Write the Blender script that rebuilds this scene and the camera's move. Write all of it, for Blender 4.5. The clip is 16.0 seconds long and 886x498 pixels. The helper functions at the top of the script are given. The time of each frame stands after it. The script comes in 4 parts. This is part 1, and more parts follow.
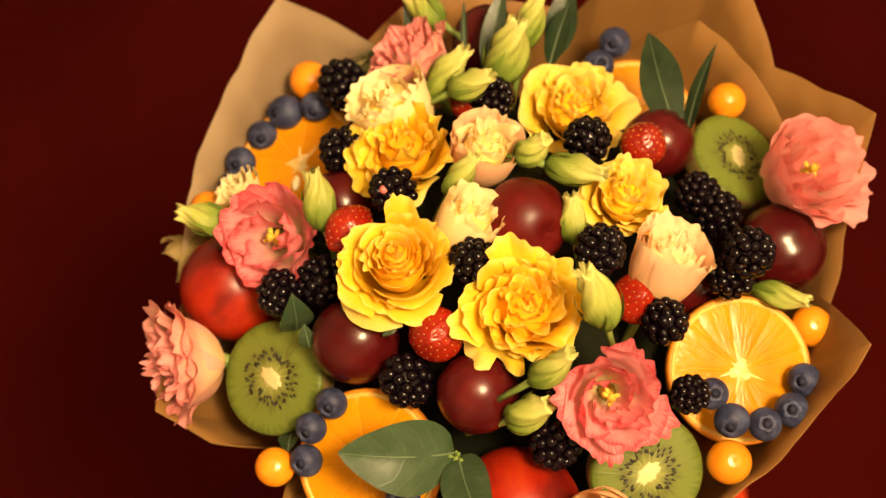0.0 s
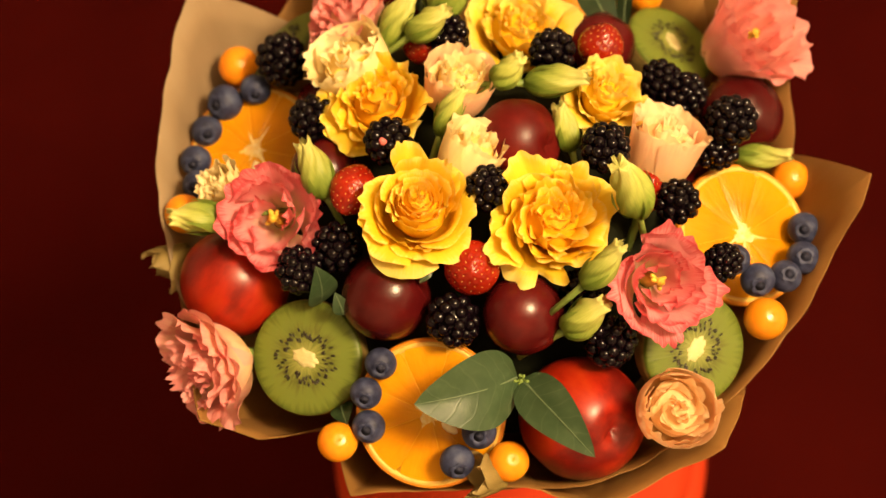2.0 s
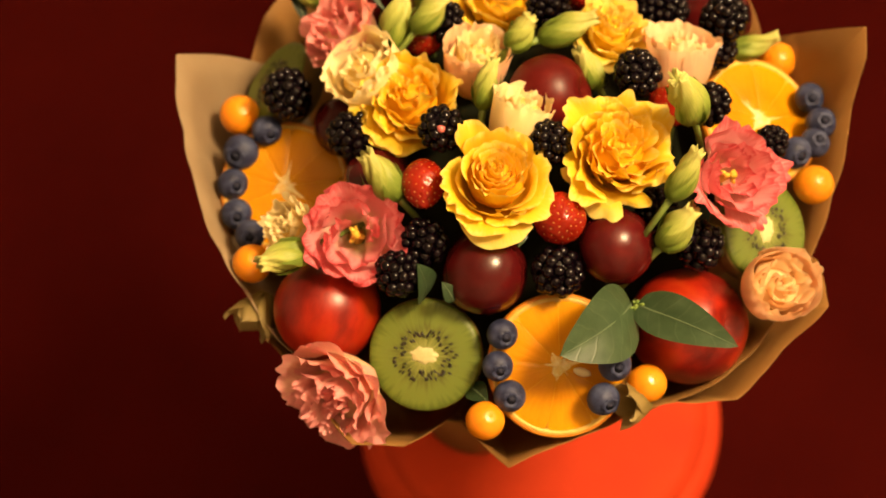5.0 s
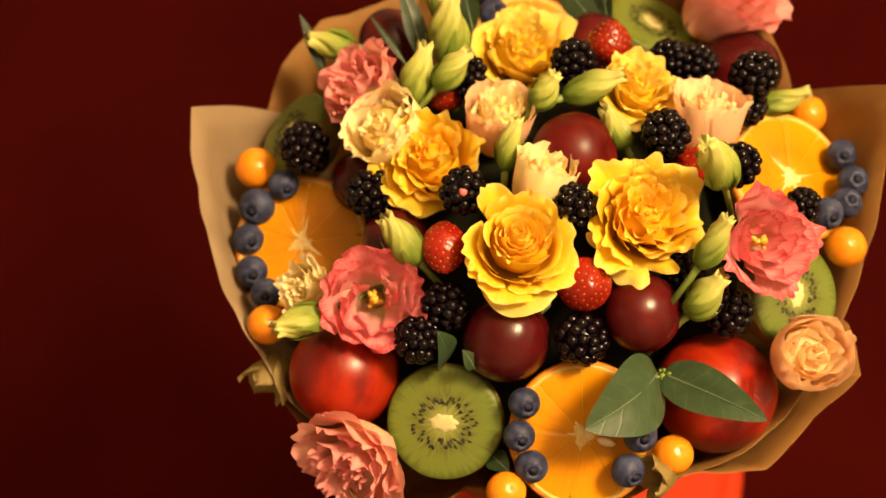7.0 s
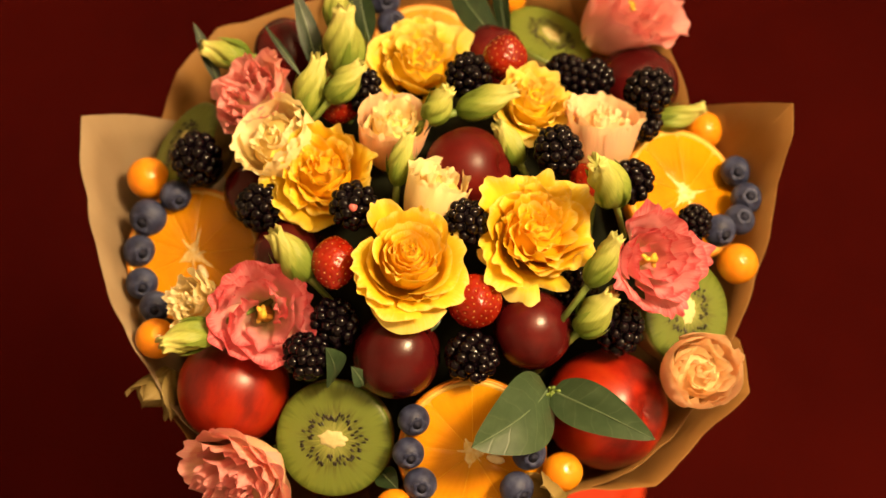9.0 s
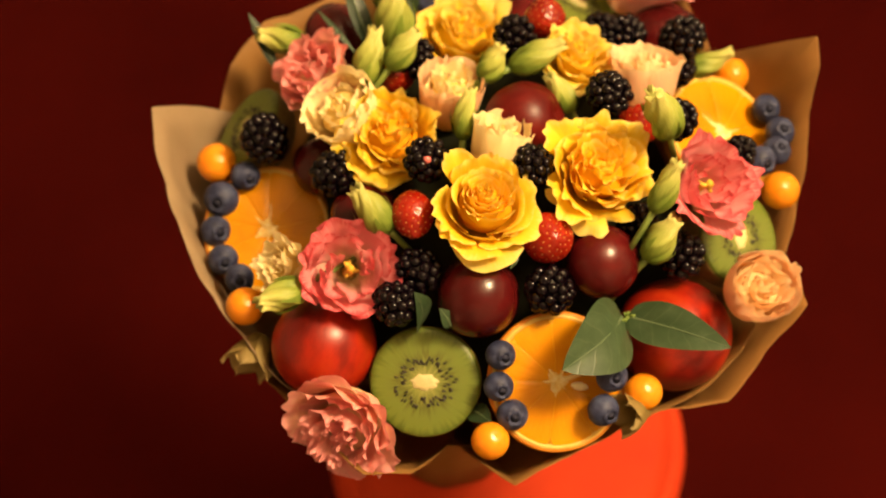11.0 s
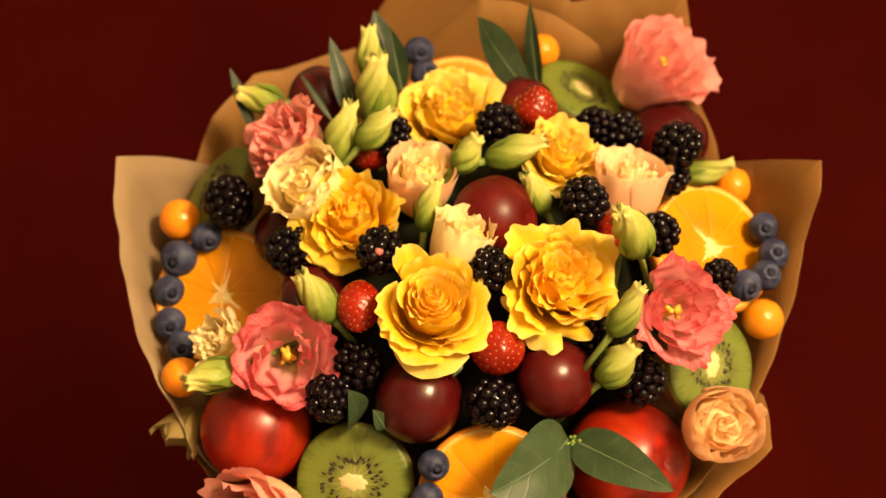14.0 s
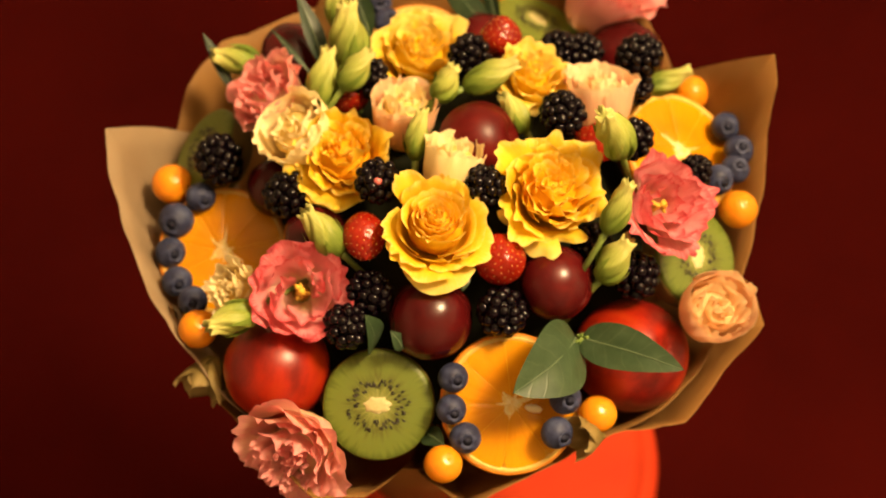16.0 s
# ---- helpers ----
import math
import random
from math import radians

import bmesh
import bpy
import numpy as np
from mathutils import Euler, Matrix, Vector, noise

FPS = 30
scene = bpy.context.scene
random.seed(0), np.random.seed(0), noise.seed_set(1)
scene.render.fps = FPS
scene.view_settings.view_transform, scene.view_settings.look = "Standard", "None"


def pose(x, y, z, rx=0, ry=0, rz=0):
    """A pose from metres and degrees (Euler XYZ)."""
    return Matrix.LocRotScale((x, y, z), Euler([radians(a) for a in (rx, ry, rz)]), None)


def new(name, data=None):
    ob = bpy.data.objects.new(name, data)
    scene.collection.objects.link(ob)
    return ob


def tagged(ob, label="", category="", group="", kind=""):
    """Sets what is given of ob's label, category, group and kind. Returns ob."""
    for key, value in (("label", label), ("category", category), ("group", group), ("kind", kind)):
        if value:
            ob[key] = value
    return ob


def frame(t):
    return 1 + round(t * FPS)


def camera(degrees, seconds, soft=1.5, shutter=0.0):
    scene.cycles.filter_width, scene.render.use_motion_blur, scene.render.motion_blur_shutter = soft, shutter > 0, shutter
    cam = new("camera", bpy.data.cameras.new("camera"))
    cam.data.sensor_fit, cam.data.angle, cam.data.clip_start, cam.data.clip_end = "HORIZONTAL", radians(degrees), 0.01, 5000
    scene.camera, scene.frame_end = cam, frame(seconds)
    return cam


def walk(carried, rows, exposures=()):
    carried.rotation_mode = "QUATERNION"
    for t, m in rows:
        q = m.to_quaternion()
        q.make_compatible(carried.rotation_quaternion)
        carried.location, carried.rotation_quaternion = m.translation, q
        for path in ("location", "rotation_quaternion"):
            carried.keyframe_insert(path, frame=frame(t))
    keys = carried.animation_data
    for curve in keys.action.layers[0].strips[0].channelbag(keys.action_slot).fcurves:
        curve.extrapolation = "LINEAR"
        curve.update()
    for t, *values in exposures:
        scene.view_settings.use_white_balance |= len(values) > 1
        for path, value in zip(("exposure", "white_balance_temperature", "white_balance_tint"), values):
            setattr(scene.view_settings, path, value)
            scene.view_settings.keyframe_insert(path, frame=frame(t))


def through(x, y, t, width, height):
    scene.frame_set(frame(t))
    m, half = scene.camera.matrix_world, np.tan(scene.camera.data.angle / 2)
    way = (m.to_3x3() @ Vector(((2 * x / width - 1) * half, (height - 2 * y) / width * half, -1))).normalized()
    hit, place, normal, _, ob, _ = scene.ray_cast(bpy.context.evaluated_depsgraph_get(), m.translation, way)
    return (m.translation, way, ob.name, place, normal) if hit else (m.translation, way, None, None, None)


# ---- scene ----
cam = camera(32.53, 16.0, soft=1.5)
PATH = [
    (0, pose(0.1623, -0.2992, 1.4694, 26.988, 0.566, 33.175)),
    (0.5, pose(0.1023, -0.3182, 1.4607, 27.947, -0.305, 23.814)),
    (1, pose(0.0630, -0.3422, 1.4539, 26.747, -0.702, 18.521)),
    (1.5, pose(0.0550, -0.3657, 1.4537, 27.050, -1.712, 17.115)),
    (2, pose(0.0519, -0.3801, 1.4564, 27.438, -2.481, 15.769)),
    (2.5, pose(0.0453, -0.4136, 1.4547, 29.676, -3.066, 13.771)),
    (3, pose(0.0209, -0.4546, 1.4676, 30.720, -1.227, 10.090)),
    (3.5, pose(-0.0184, -0.4681, 1.4821, 31.413, -1.593, 4.761)),
    (3.7, pose(-0.0578, -0.4667, 1.4788, 30.950, -1.854, -0.233)),
    (5.8, pose(-0.0989, -0.4056, 1.4590, 29.346, -2.001, -4.812)),
    (6, pose(-0.0961, -0.4018, 1.4596, 29.688, -1.862, -4.519)),
    (6.5, pose(-0.0989, -0.3974, 1.4598, 29.416, -1.565, -4.184)),
    (7, pose(-0.0966, -0.3926, 1.4588, 29.283, -1.698, -3.946)),
    (7.5, pose(-0.0916, -0.3831, 1.4577, 28.874, -2.412, -3.850)),
    (8, pose(-0.0768, -0.3755, 1.4555, 28.262, -3.257, -4.244)),
    (8.2, pose(-0.0722, -0.3686, 1.4579, 27.793, -3.480, -4.335)),
    (10.3, pose(-0.1159, -0.4261, 1.4620, 31.532, -4.203, -8.080)),
    (10.5, pose(-0.1250, -0.4315, 1.4625, 31.433, -3.731, -8.975)),
    (11, pose(-0.1466, -0.4436, 1.4670, 31.780, -3.320, -10.303)),
    (11.5, pose(-0.1537, -0.4550, 1.4704, 32.927, -3.747, -10.410)),
    (12, pose(-0.1526, -0.4543, 1.4729, 33.237, -3.814, -9.420)),
    (12.5, pose(-0.1429, -0.4483, 1.4705, 33.157, -3.476, -8.898)),
    (13, pose(-0.1102, -0.4229, 1.4672, 31.787, -2.815, -6.719)),
    (13.5, pose(-0.0751, -0.3979, 1.4640, 31.836, -3.277, -4.032)),
    (14, pose(-0.0706, -0.3918, 1.4615, 31.270, -3.589, -2.712)),
    (14.5, pose(-0.0777, -0.4001, 1.4626, 31.544, -3.839, -3.600)),
    (15, pose(-0.0955, -0.4132, 1.4637, 31.632, -3.760, -4.651)),
    (15.5, pose(-0.1062, -0.4272, 1.4639, 31.568, -3.257, -7.732)),
    (16, pose(-0.1204, -0.4400, 1.4674, 32.099, -3.040, -10.440)),
]
walk(cam, PATH)
cam.data.dof.use_dof = True
cam.data.dof.focus_distance = 0.655
cam.data.dof.aperture_fstop = 7.0

# ---------------------------------------------------------------- light
room_air = bpy.data.worlds.new("room_air")
scene.world = room_air
room_air.use_nodes = True
room_air.node_tree.nodes["Background"].inputs["Color"].default_value = (1.0, 0.72, 0.45, 1)
room_air.node_tree.nodes["Background"].inputs["Strength"].default_value = 0.05

lamp_data = bpy.data.lights.new("ceiling_lamp", "POINT")
lamp_data.shadow_soft_size = 0.16
lamp_data.energy = 177
lamp_data.color = (1.0, 0.70, 0.375)
lamp = new("ceiling_lamp_light", lamp_data)
lamp.location = (0.60, -0.22, 2.20)


# ---------------------------------------------------------------- materials
def nodes_of(name):
    m = bpy.data.materials.new(name)
    m.use_nodes = True
    nt = m.node_tree
    return m, nt, nt.nodes["Principled BSDF"]


def add(nt, kind, **inputs):
    n = nt.nodes.new(kind)
    for key, value in inputs.items():
        n.inputs[key.replace("_", " ")].default_value = value
    return n


def ramp(nt, source, stops):
    n = nt.nodes.new("ShaderNodeValToRGB")
    el = n.color_ramp.elements
    while len(el) < len(stops):
        el.new(0.5)
    for e, (pos, col) in zip(el, stops):
        e.position, e.color = pos, (*col, 1)
    nt.links.new(source, n.inputs["Fac"])
    return n.outputs["Color"]


def bump(nt, bsdf, height, strength, distance=0.001):
    b = add(nt, "ShaderNodeBump", Strength=strength, Distance=distance)
    nt.links.new(height, b.inputs["Height"])
    nt.links.new(b.outputs["Normal"], bsdf.inputs["Normal"])


def vary(nt, colour, amount=0.12):
    """Each piece a little lighter or darker than its neighbours."""
    info = nt.nodes.new("ShaderNodeObjectInfo")
    rng = add(nt, "ShaderNodeMapRange", To_Min=1 - amount, To_Max=1 + amount)
    nt.links.new(info.outputs["Random"], rng.inputs["Value"])
    hsv = nt.nodes.new("ShaderNodeHueSaturation")
    nt.links.new(rng.outputs["Result"], hsv.inputs["Value"])
    nt.links.new(colour, hsv.inputs["Color"])
    return hsv.outputs["Color"]


def skin(name, stops, scale=40, rough=0.4, fine=900, relief=0.15, sss=0.0, spread=(0.002, 0.001, 0.0005), detail=4, spec=0.4, stretch=(1, 1, 1), rough_var=0.1, coat=0.0):
    """A mottled surface: broad patches, fine grain, uneven gloss."""
    m, nt, b = nodes_of(name)
    co = nt.nodes.new("ShaderNodeTexCoord")
    mp = add(nt, "ShaderNodeMapping", Scale=stretch)
    nt.links.new(co.outputs["Object"], mp.inputs["Vector"])
    n1 = add(nt, "ShaderNodeTexNoise", Scale=scale, Detail=detail, Roughness=0.6)
    n2 = add(nt, "ShaderNodeTexNoise", Scale=fine, Detail=2.0)
    nt.links.new(mp.outputs["Vector"], n1.inputs["Vector"])
    nt.links.new(co.outputs["Object"], n2.inputs["Vector"])
    nt.links.new(vary(nt, ramp(nt, n1.outputs["Fac"], stops)), b.inputs["Base Color"])
    rr = add(nt, "ShaderNodeMapRange", To_Min=max(0.03, rough - rough_var), To_Max=rough + rough_var)
    nt.links.new(n1.outputs["Fac"], rr.inputs["Value"])
    nt.links.new(rr.outputs["Result"], b.inputs["Roughness"])
    b.inputs["Specular IOR Level"].default_value = spec
    b.inputs["Coat Weight"].default_value = coat
    b.inputs["Coat Roughness"].default_value = 0.08
    if sss:
        b.inputs["Subsurface Weight"].default_value = sss
        b.inputs["Subsurface Radius"].default_value = spread
        b.inputs["Subsurface Scale"].default_value = 1.0
    bump(nt, b, n2.outputs["Fac"], relief, 0.0006)
    return m


def petal_skin(name, stops, vein=0.25, through=0.28, rough=0.55):
    """Petal: colour runs from base to edge, with fine lengthwise veins, and light shines through it."""
    m, nt, b = nodes_of(name)
    uv = nt.nodes.new("ShaderNodeTexCoord")
    sep = nt.nodes.new("ShaderNodeSeparateXYZ")
    nt.links.new(uv.outputs["UV"], sep.inputs["Vector"])
    mp = add(nt, "ShaderNodeMapping", Scale=(26, 2.0, 1))
    nt.links.new(uv.outputs["UV"], mp.inputs["Vector"])
    n1 = add(nt, "ShaderNodeTexNoise", Scale=1.6, Detail=3.0)
    nt.links.new(mp.outputs["Vector"], n1.inputs["Vector"])
    n2 = add(nt, "ShaderNodeTexNoise", Scale=160.0, Detail=3.0)
    nt.links.new(uv.outputs["Object"], n2.inputs["Vector"])
    j = add(nt, "ShaderNodeMath")
    j.operation = "MULTIPLY_ADD"
    j.inputs[1].default_value = vein
    nt.links.new(n1.outputs["Fac"], j.inputs[0])
    nt.links.new(sep.outputs["Y"], j.inputs[2])
    j2 = add(nt, "ShaderNodeMath")
    j2.operation = "MULTIPLY_ADD"
    j2.inputs[1].default_value = 0.3
    nt.links.new(n2.outputs["Fac"], j2.inputs[0])
    nt.links.new(j.outputs[0], j2.inputs[2])
    off = add(nt, "ShaderNodeMath")
    off.operation = "SUBTRACT"
    off.inputs[1].default_value = 0.15 + vein / 2
    nt.links.new(j2.outputs[0], off.inputs[0])
    col = vary(nt, ramp(nt, off.outputs[0], stops), 0.08)
    nt.links.new(col, b.inputs["Base Color"])
    b.inputs["Roughness"].default_value = rough
    b.inputs["Specular IOR Level"].default_value = 0.25
    both = add(nt, "ShaderNodeMath")
    both.operation = "ADD"
    nt.links.new(n1.outputs["Fac"], both.inputs[0])
    nt.links.new(n2.outputs["Fac"], both.inputs[1])
    bump(nt, b, both.outputs[0], 0.30, 0.0009)
    tr = nt.nodes.new("ShaderNodeBsdfTranslucent")
    nt.links.new(col, tr.inputs["Color"])
    mix = add(nt, "ShaderNodeMixShader", Fac=through)
    nt.links.new(b.outputs["BSDF"], mix.inputs[1])
    nt.links.new(tr.outputs["BSDF"], mix.inputs[2])
    nt.links.new(mix.outputs["Shader"], nt.nodes["Material Output"].inputs["Surface"])
    return m


def cut_flesh(name, stops, radius, fibres=40, along=60, mixin=0.25, rough=0.25, sss=0.25, relief=0.3, spec=0.3):
    """The cut face of a fruit: colour by distance from the middle, with fibres running outwards."""
    m, nt, b = nodes_of(name)
    co = nt.nodes.new("ShaderNodeTexCoord")
    sep = nt.nodes.new("ShaderNodeSeparateXYZ")
    nt.links.new(co.outputs["Object"], sep.inputs["Vector"])
    ang = nt.nodes.new("ShaderNodeMath")
    ang.operation = "ARCTAN2"
    nt.links.new(sep.outputs["Y"], ang.inputs[0])
    nt.links.new(sep.outputs["X"], ang.inputs[1])
    flat = nt.nodes.new("ShaderNodeCombineXYZ")
    nt.links.new(sep.outputs["X"], flat.inputs["X"])
    nt.links.new(sep.outputs["Y"], flat.inputs["Y"])
    length = nt.nodes.new("ShaderNodeVectorMath")
    length.operation = "LENGTH"
    nt.links.new(flat.outputs["Vector"], length.inputs[0])
    polar = nt.nodes.new("ShaderNodeCombineXYZ")
    turn = add(nt, "ShaderNodeMath")
    turn.operation = "MULTIPLY"
    turn.inputs[1].default_value = fibres / 6.283
    nt.links.new(ang.outputs[0], turn.inputs[0])
    out = add(nt, "ShaderNodeMath")
    out.operation = "MULTIPLY"
    out.inputs[1].default_value = along
    nt.links.new(length.outputs["Value"], out.inputs[0])
    nt.links.new(turn.outputs[0], polar.inputs["X"])
    nt.links.new(out.outputs[0], polar.inputs["Y"])
    n1 = add(nt, "ShaderNodeTexNoise", Scale=1.0, Detail=3.0)
    nt.links.new(polar.outputs["Vector"], n1.inputs["Vector"])
    rel = add(nt, "ShaderNodeMath")
    rel.operation = "DIVIDE"
    rel.inputs[1].default_value = radius
    nt.links.new(length.outputs["Value"], rel.inputs[0])
    j = add(nt, "ShaderNodeMath")
    j.operation = "MULTIPLY_ADD"
    j.inputs[1].default_value = mixin
    nt.links.new(n1.outputs["Fac"], j.inputs[0])
    nt.links.new(rel.outputs[0], j.inputs[2])
    off = add(nt, "ShaderNodeMath")
    off.operation = "SUBTRACT"
    off.inputs[1].default_value = mixin / 2
    nt.links.new(j.outputs[0], off.inputs[0])
    nt.links.new(vary(nt, ramp(nt, off.outputs[0], stops), 0.06), b.inputs["Base Color"])
    b.inputs["Roughness"].default_value = rough
    b.inputs["Specular IOR Level"].default_value = spec
    b.inputs["Subsurface Weight"].default_value = sss
    b.inputs["Subsurface Radius"].default_value = (0.004, 0.002, 0.0006)
    b.inputs["Subsurface Scale"].default_value = 1.0
    bump(nt, b, n1.outputs["Fac"], relief, 0.0008)
    return m


def leaf_skin(name, stops, vein, rough=0.42):
    """A mottled blade with pale side veins running from the rib to the edge."""
    m, nt, b = nodes_of(name)
    co = nt.nodes.new("ShaderNodeTexCoord")
    sep = nt.nodes.new("ShaderNodeSeparateXYZ")
    nt.links.new(co.outputs["Object"], sep.inputs["Vector"])
    n1 = add(nt, "ShaderNodeTexNoise", Scale=120.0, Detail=8.0)
    nt.links.new(co.outputs["Object"], n1.inputs["Vector"])
    n0 = add(nt, "ShaderNodeTexNoise", Scale=45.0, Detail=2.0)
    nt.links.new(co.outputs["Object"], n0.inputs["Vector"])

    def calc(op, a, b_):
        n = nt.nodes.new("ShaderNodeMath")
        n.operation = op
        for i, x in enumerate((a, b_)):
            if isinstance(x, (int, float)):
                n.inputs[i].default_value = x
            else:
                nt.links.new(x, n.inputs[i])
        return n.outputs[0]
    across = calc("ABSOLUTE", sep.outputs["X"], 0)
    slant = calc("SUBTRACT", sep.outputs["Y"], calc("MULTIPLY", across, 0.8))
    wavy = calc("ADD", calc("MULTIPLY", slant, 760.0), calc("MULTIPLY", n0.outputs["Fac"], 16.0))
    line = calc("POWER", calc("MAXIMUM", calc("SINE", wavy, 0), 0.0), 14.0)
    col = ramp(nt, n1.outputs["Fac"], stops)
    mix = nt.nodes.new("ShaderNodeMix")
    mix.data_type = "RGBA"
    nt.links.new(calc("MULTIPLY", calc("MULTIPLY", line, n1.outputs["Fac"]), 0.40), mix.inputs["Factor"])
    nt.links.new(col, mix.inputs["A"])
    mix.inputs["B"].default_value = (*vein, 1)
    nt.links.new(vary(nt, mix.outputs["Result"]), b.inputs["Base Color"])
    b.inputs["Roughness"].default_value = rough
    b.inputs["Specular IOR Level"].default_value = 0.35
    bump(nt, b, calc("ADD", n1.outputs["Fac"], calc("MULTIPLY", line, 0.3)), 0.30, 0.0006)
    return m


CARPET = skin("dark_red_carpet", [(0.3, (0.030, 0.0016, 0.0011)), (0.7, (0.045, 0.0026, 0.0017))], 3, 0.95, 420, 0.5, spec=0.02)
# Pale plaster, so the added walls and ceiling bounce more fill
WALL = skin("bounce_plaster", [(0.3, (0.6359, 0.5829, 0.4946)), (0.7, (0.6889, 0.6359, 0.5476))], 2, 0.8, 200, 0.2)
VELVET = skin("red_orange_cloth", [(0.3, (0.44, 0.028, 0.0048)), (0.7, (0.528, 0.044, 0.0072))], 9, 0.75, 1500, 0.25, spec=0.2)
DARK_WOOD = skin("dark_wood", [(0.3, (0.05, 0.02, 0.01)), (0.7, (0.12, 0.05, 0.02))], 20, 0.45, 400, 0.3, stretch=(1, 1, 0.1))
def paper_skin(name, stops, glow):
    """Wrapping paper: a mottled, faintly creased sheet that lets a little light through."""
    m = skin(name, stops, 30, 0.55, 700, 0.35, spec=0.28, stretch=(1, 1, 0.2), detail=7)
    nt = m.node_tree
    tr = add(nt, "ShaderNodeBsdfTranslucent", Color=(*glow, 1))
    mix = add(nt, "ShaderNodeMixShader", Fac=0.32)
    nt.links.new(nt.nodes["Principled BSDF"].outputs["BSDF"], mix.inputs[1])
    co = nt.nodes.new("ShaderNodeTexCoord")
    bend = add(nt, "ShaderNodeTexNoise", Scale=14.0, Detail=2.0)
    nt.links.new(co.outputs["Object"], bend.inputs["Vector"])
    stir = nt.nodes.new("ShaderNodeVectorMath")
    stir.operation = "MULTIPLY_ADD"
    stir.inputs[1].default_value = (0.05, 0.05, 0.05)
    nt.links.new(bend.outputs["Color"], stir.inputs[0])
    nt.links.new(co.outputs["Object"], stir.inputs[2])
    folds = add(nt, "ShaderNodeTexVoronoi", Scale=16.0)
    folds.feature = "DISTANCE_TO_EDGE"
    nt.links.new(stir.outputs["Vector"], folds.inputs["Vector"])
    line = add(nt, "ShaderNodeMapRange", From_Max=0.16)
    nt.links.new(folds.outputs["Distance"], line.inputs["Value"])
    crease = add(nt, "ShaderNodeBump", Strength=0.30, Distance=0.0016)
    nt.links.new(line.outputs["Result"], crease.inputs["Height"])
    nt.links.new(nt.nodes["Bump"].outputs["Normal"], crease.inputs["Normal"])
    nt.links.new(crease.outputs["Normal"], nt.nodes["Principled BSDF"].inputs["Normal"])
    nt.links.new(tr.outputs["BSDF"], mix.inputs[2])
    nt.links.new(mix.outputs["Shader"], nt.nodes["Material Output"].inputs["Surface"])
    return m


KRAFT = paper_skin("kraft_paper", [(0.3, (0.245, 0.125, 0.034)), (0.7, (0.325, 0.172, 0.050))], (0.45, 0.16, 0.012))
# Same paper made paler: lamplight on the left sheet is put into its colour
KRAFT_LIT = paper_skin("lit_kraft_paper", [(0.3, (0.34, 0.240, 0.140)), (0.7, (0.43, 0.32, 0.195))], (0.42, 0.25, 0.08))
# Near-black: the deep shade of the gaps is put into this colour
GAP_SHADE = skin("gap_shade_foam", [(0.3, (0.004, 0.005, 0.002)), (0.7, (0.009, 0.010, 0.004))], 90, 0.9, 600, 0.4, spec=0.1)
STEM = skin("stem_green", [(0.3, (0.10, 0.16, 0.03)), (0.7, (0.20, 0.28, 0.06))], 120, 0.5, 900, 0.2)
RIBBON = skin("brown_ribbon", [(0.3, (0.22, 0.10, 0.04)), (0.7, (0.28, 0.14, 0.06))], 60, 0.4, 900, 0.2)
PLUM = skin("plum_skin", [(0.25, (0.032, 0.0019, 0.0024)), (0.55, (0.064, 0.0037, 0.0042)), (0.8, (0.130, 0.0085, 0.0072))], 30, 0.23, 1200, 0.10, sss=0.1, rough_var=0.08, spec=0.32)
RED_PLUM = skin("red_plum_skin", [(0.25, (0.040, 0.002, 0.002)), (0.5, (0.075, 0.004, 0.0034)), (0.7, (0.115, 0.007, 0.005)), (0.88, (0.18, 0.02, 0.008))], 34, 0.36, 1200, 0.10, sss=0.1, rough_var=0.08, spec=0.22, detail=6)
NECTARINE = skin("nectarine_skin", [(0.32, (0.045, 0.003, 0.003)), (0.45, (0.15, 0.006, 0.003)), (0.55, (0.30, 0.014, 0.003)), (0.68, (0.38, 0.036, 0.004)), (0.85, (0.42, 0.10, 0.008))], 30, 0.32, 1200, 0.06, sss=0.12, rough_var=0.08, stretch=(1, 1, 0.45), detail=7, spec=0.38)
PEEL = skin("orange_peel", [(0.3, (0.54, 0.165, 0.0075)), (0.7, (0.615, 0.24, 0.01125))], 60, 0.4, 1100, 0.5)
PITH = skin("orange_pith", [(0.3, (0.576, 0.3312, 0.0504)), (0.7, (0.6192, 0.4176, 0.1008))], 200, 0.5, 1100, 0.2, sss=0.2)
ORANGE_CORE = skin("orange_core", [(0.35, (0.74, 0.46, 0.10)), (0.65, (0.82, 0.68, 0.36))], 500, 0.4, 1100, 0.4, sss=0.2)
MEMBRANE = skin("orange_membrane", [(0.3, (0.60, 0.30, 0.012)), (0.7, (0.66, 0.36, 0.030))], 200, 0.6, 1100, 0.3, spec=0.1)
PIP = skin("citrus_pip", [(0.3, (0.78, 0.62, 0.36)), (0.7, (0.84, 0.72, 0.48))], 200, 0.35, 900, 0.1)
PULP = cut_flesh("orange_pulp", [(0.05, (0.62, 0.36, 0.04)), (0.14, (0.56, 0.235, 0.004)), (0.42, (0.50, 0.185, 0.002)), (0.6, (0.54, 0.215, 0.002)), (0.95, (0.58, 0.250, 0.003))], 0.035, 56, 110, 0.22, 0.24, 0.10, 0.5, spec=0.18)
KIWI = cut_flesh("kiwi_flesh", [(0.08, (0.26, 0.27, 0.085)), (0.25, (0.17, 0.19, 0.042)), (0.42, (0.085, 0.098, 0.017)), (0.60, (0.120, 0.152, 0.026)), (0.82, (0.120, 0.155, 0.024)), (0.97, (0.085, 0.115, 0.015))], 0.0265, 84, 28, 0.75, 0.38, 0.2, 0.25)
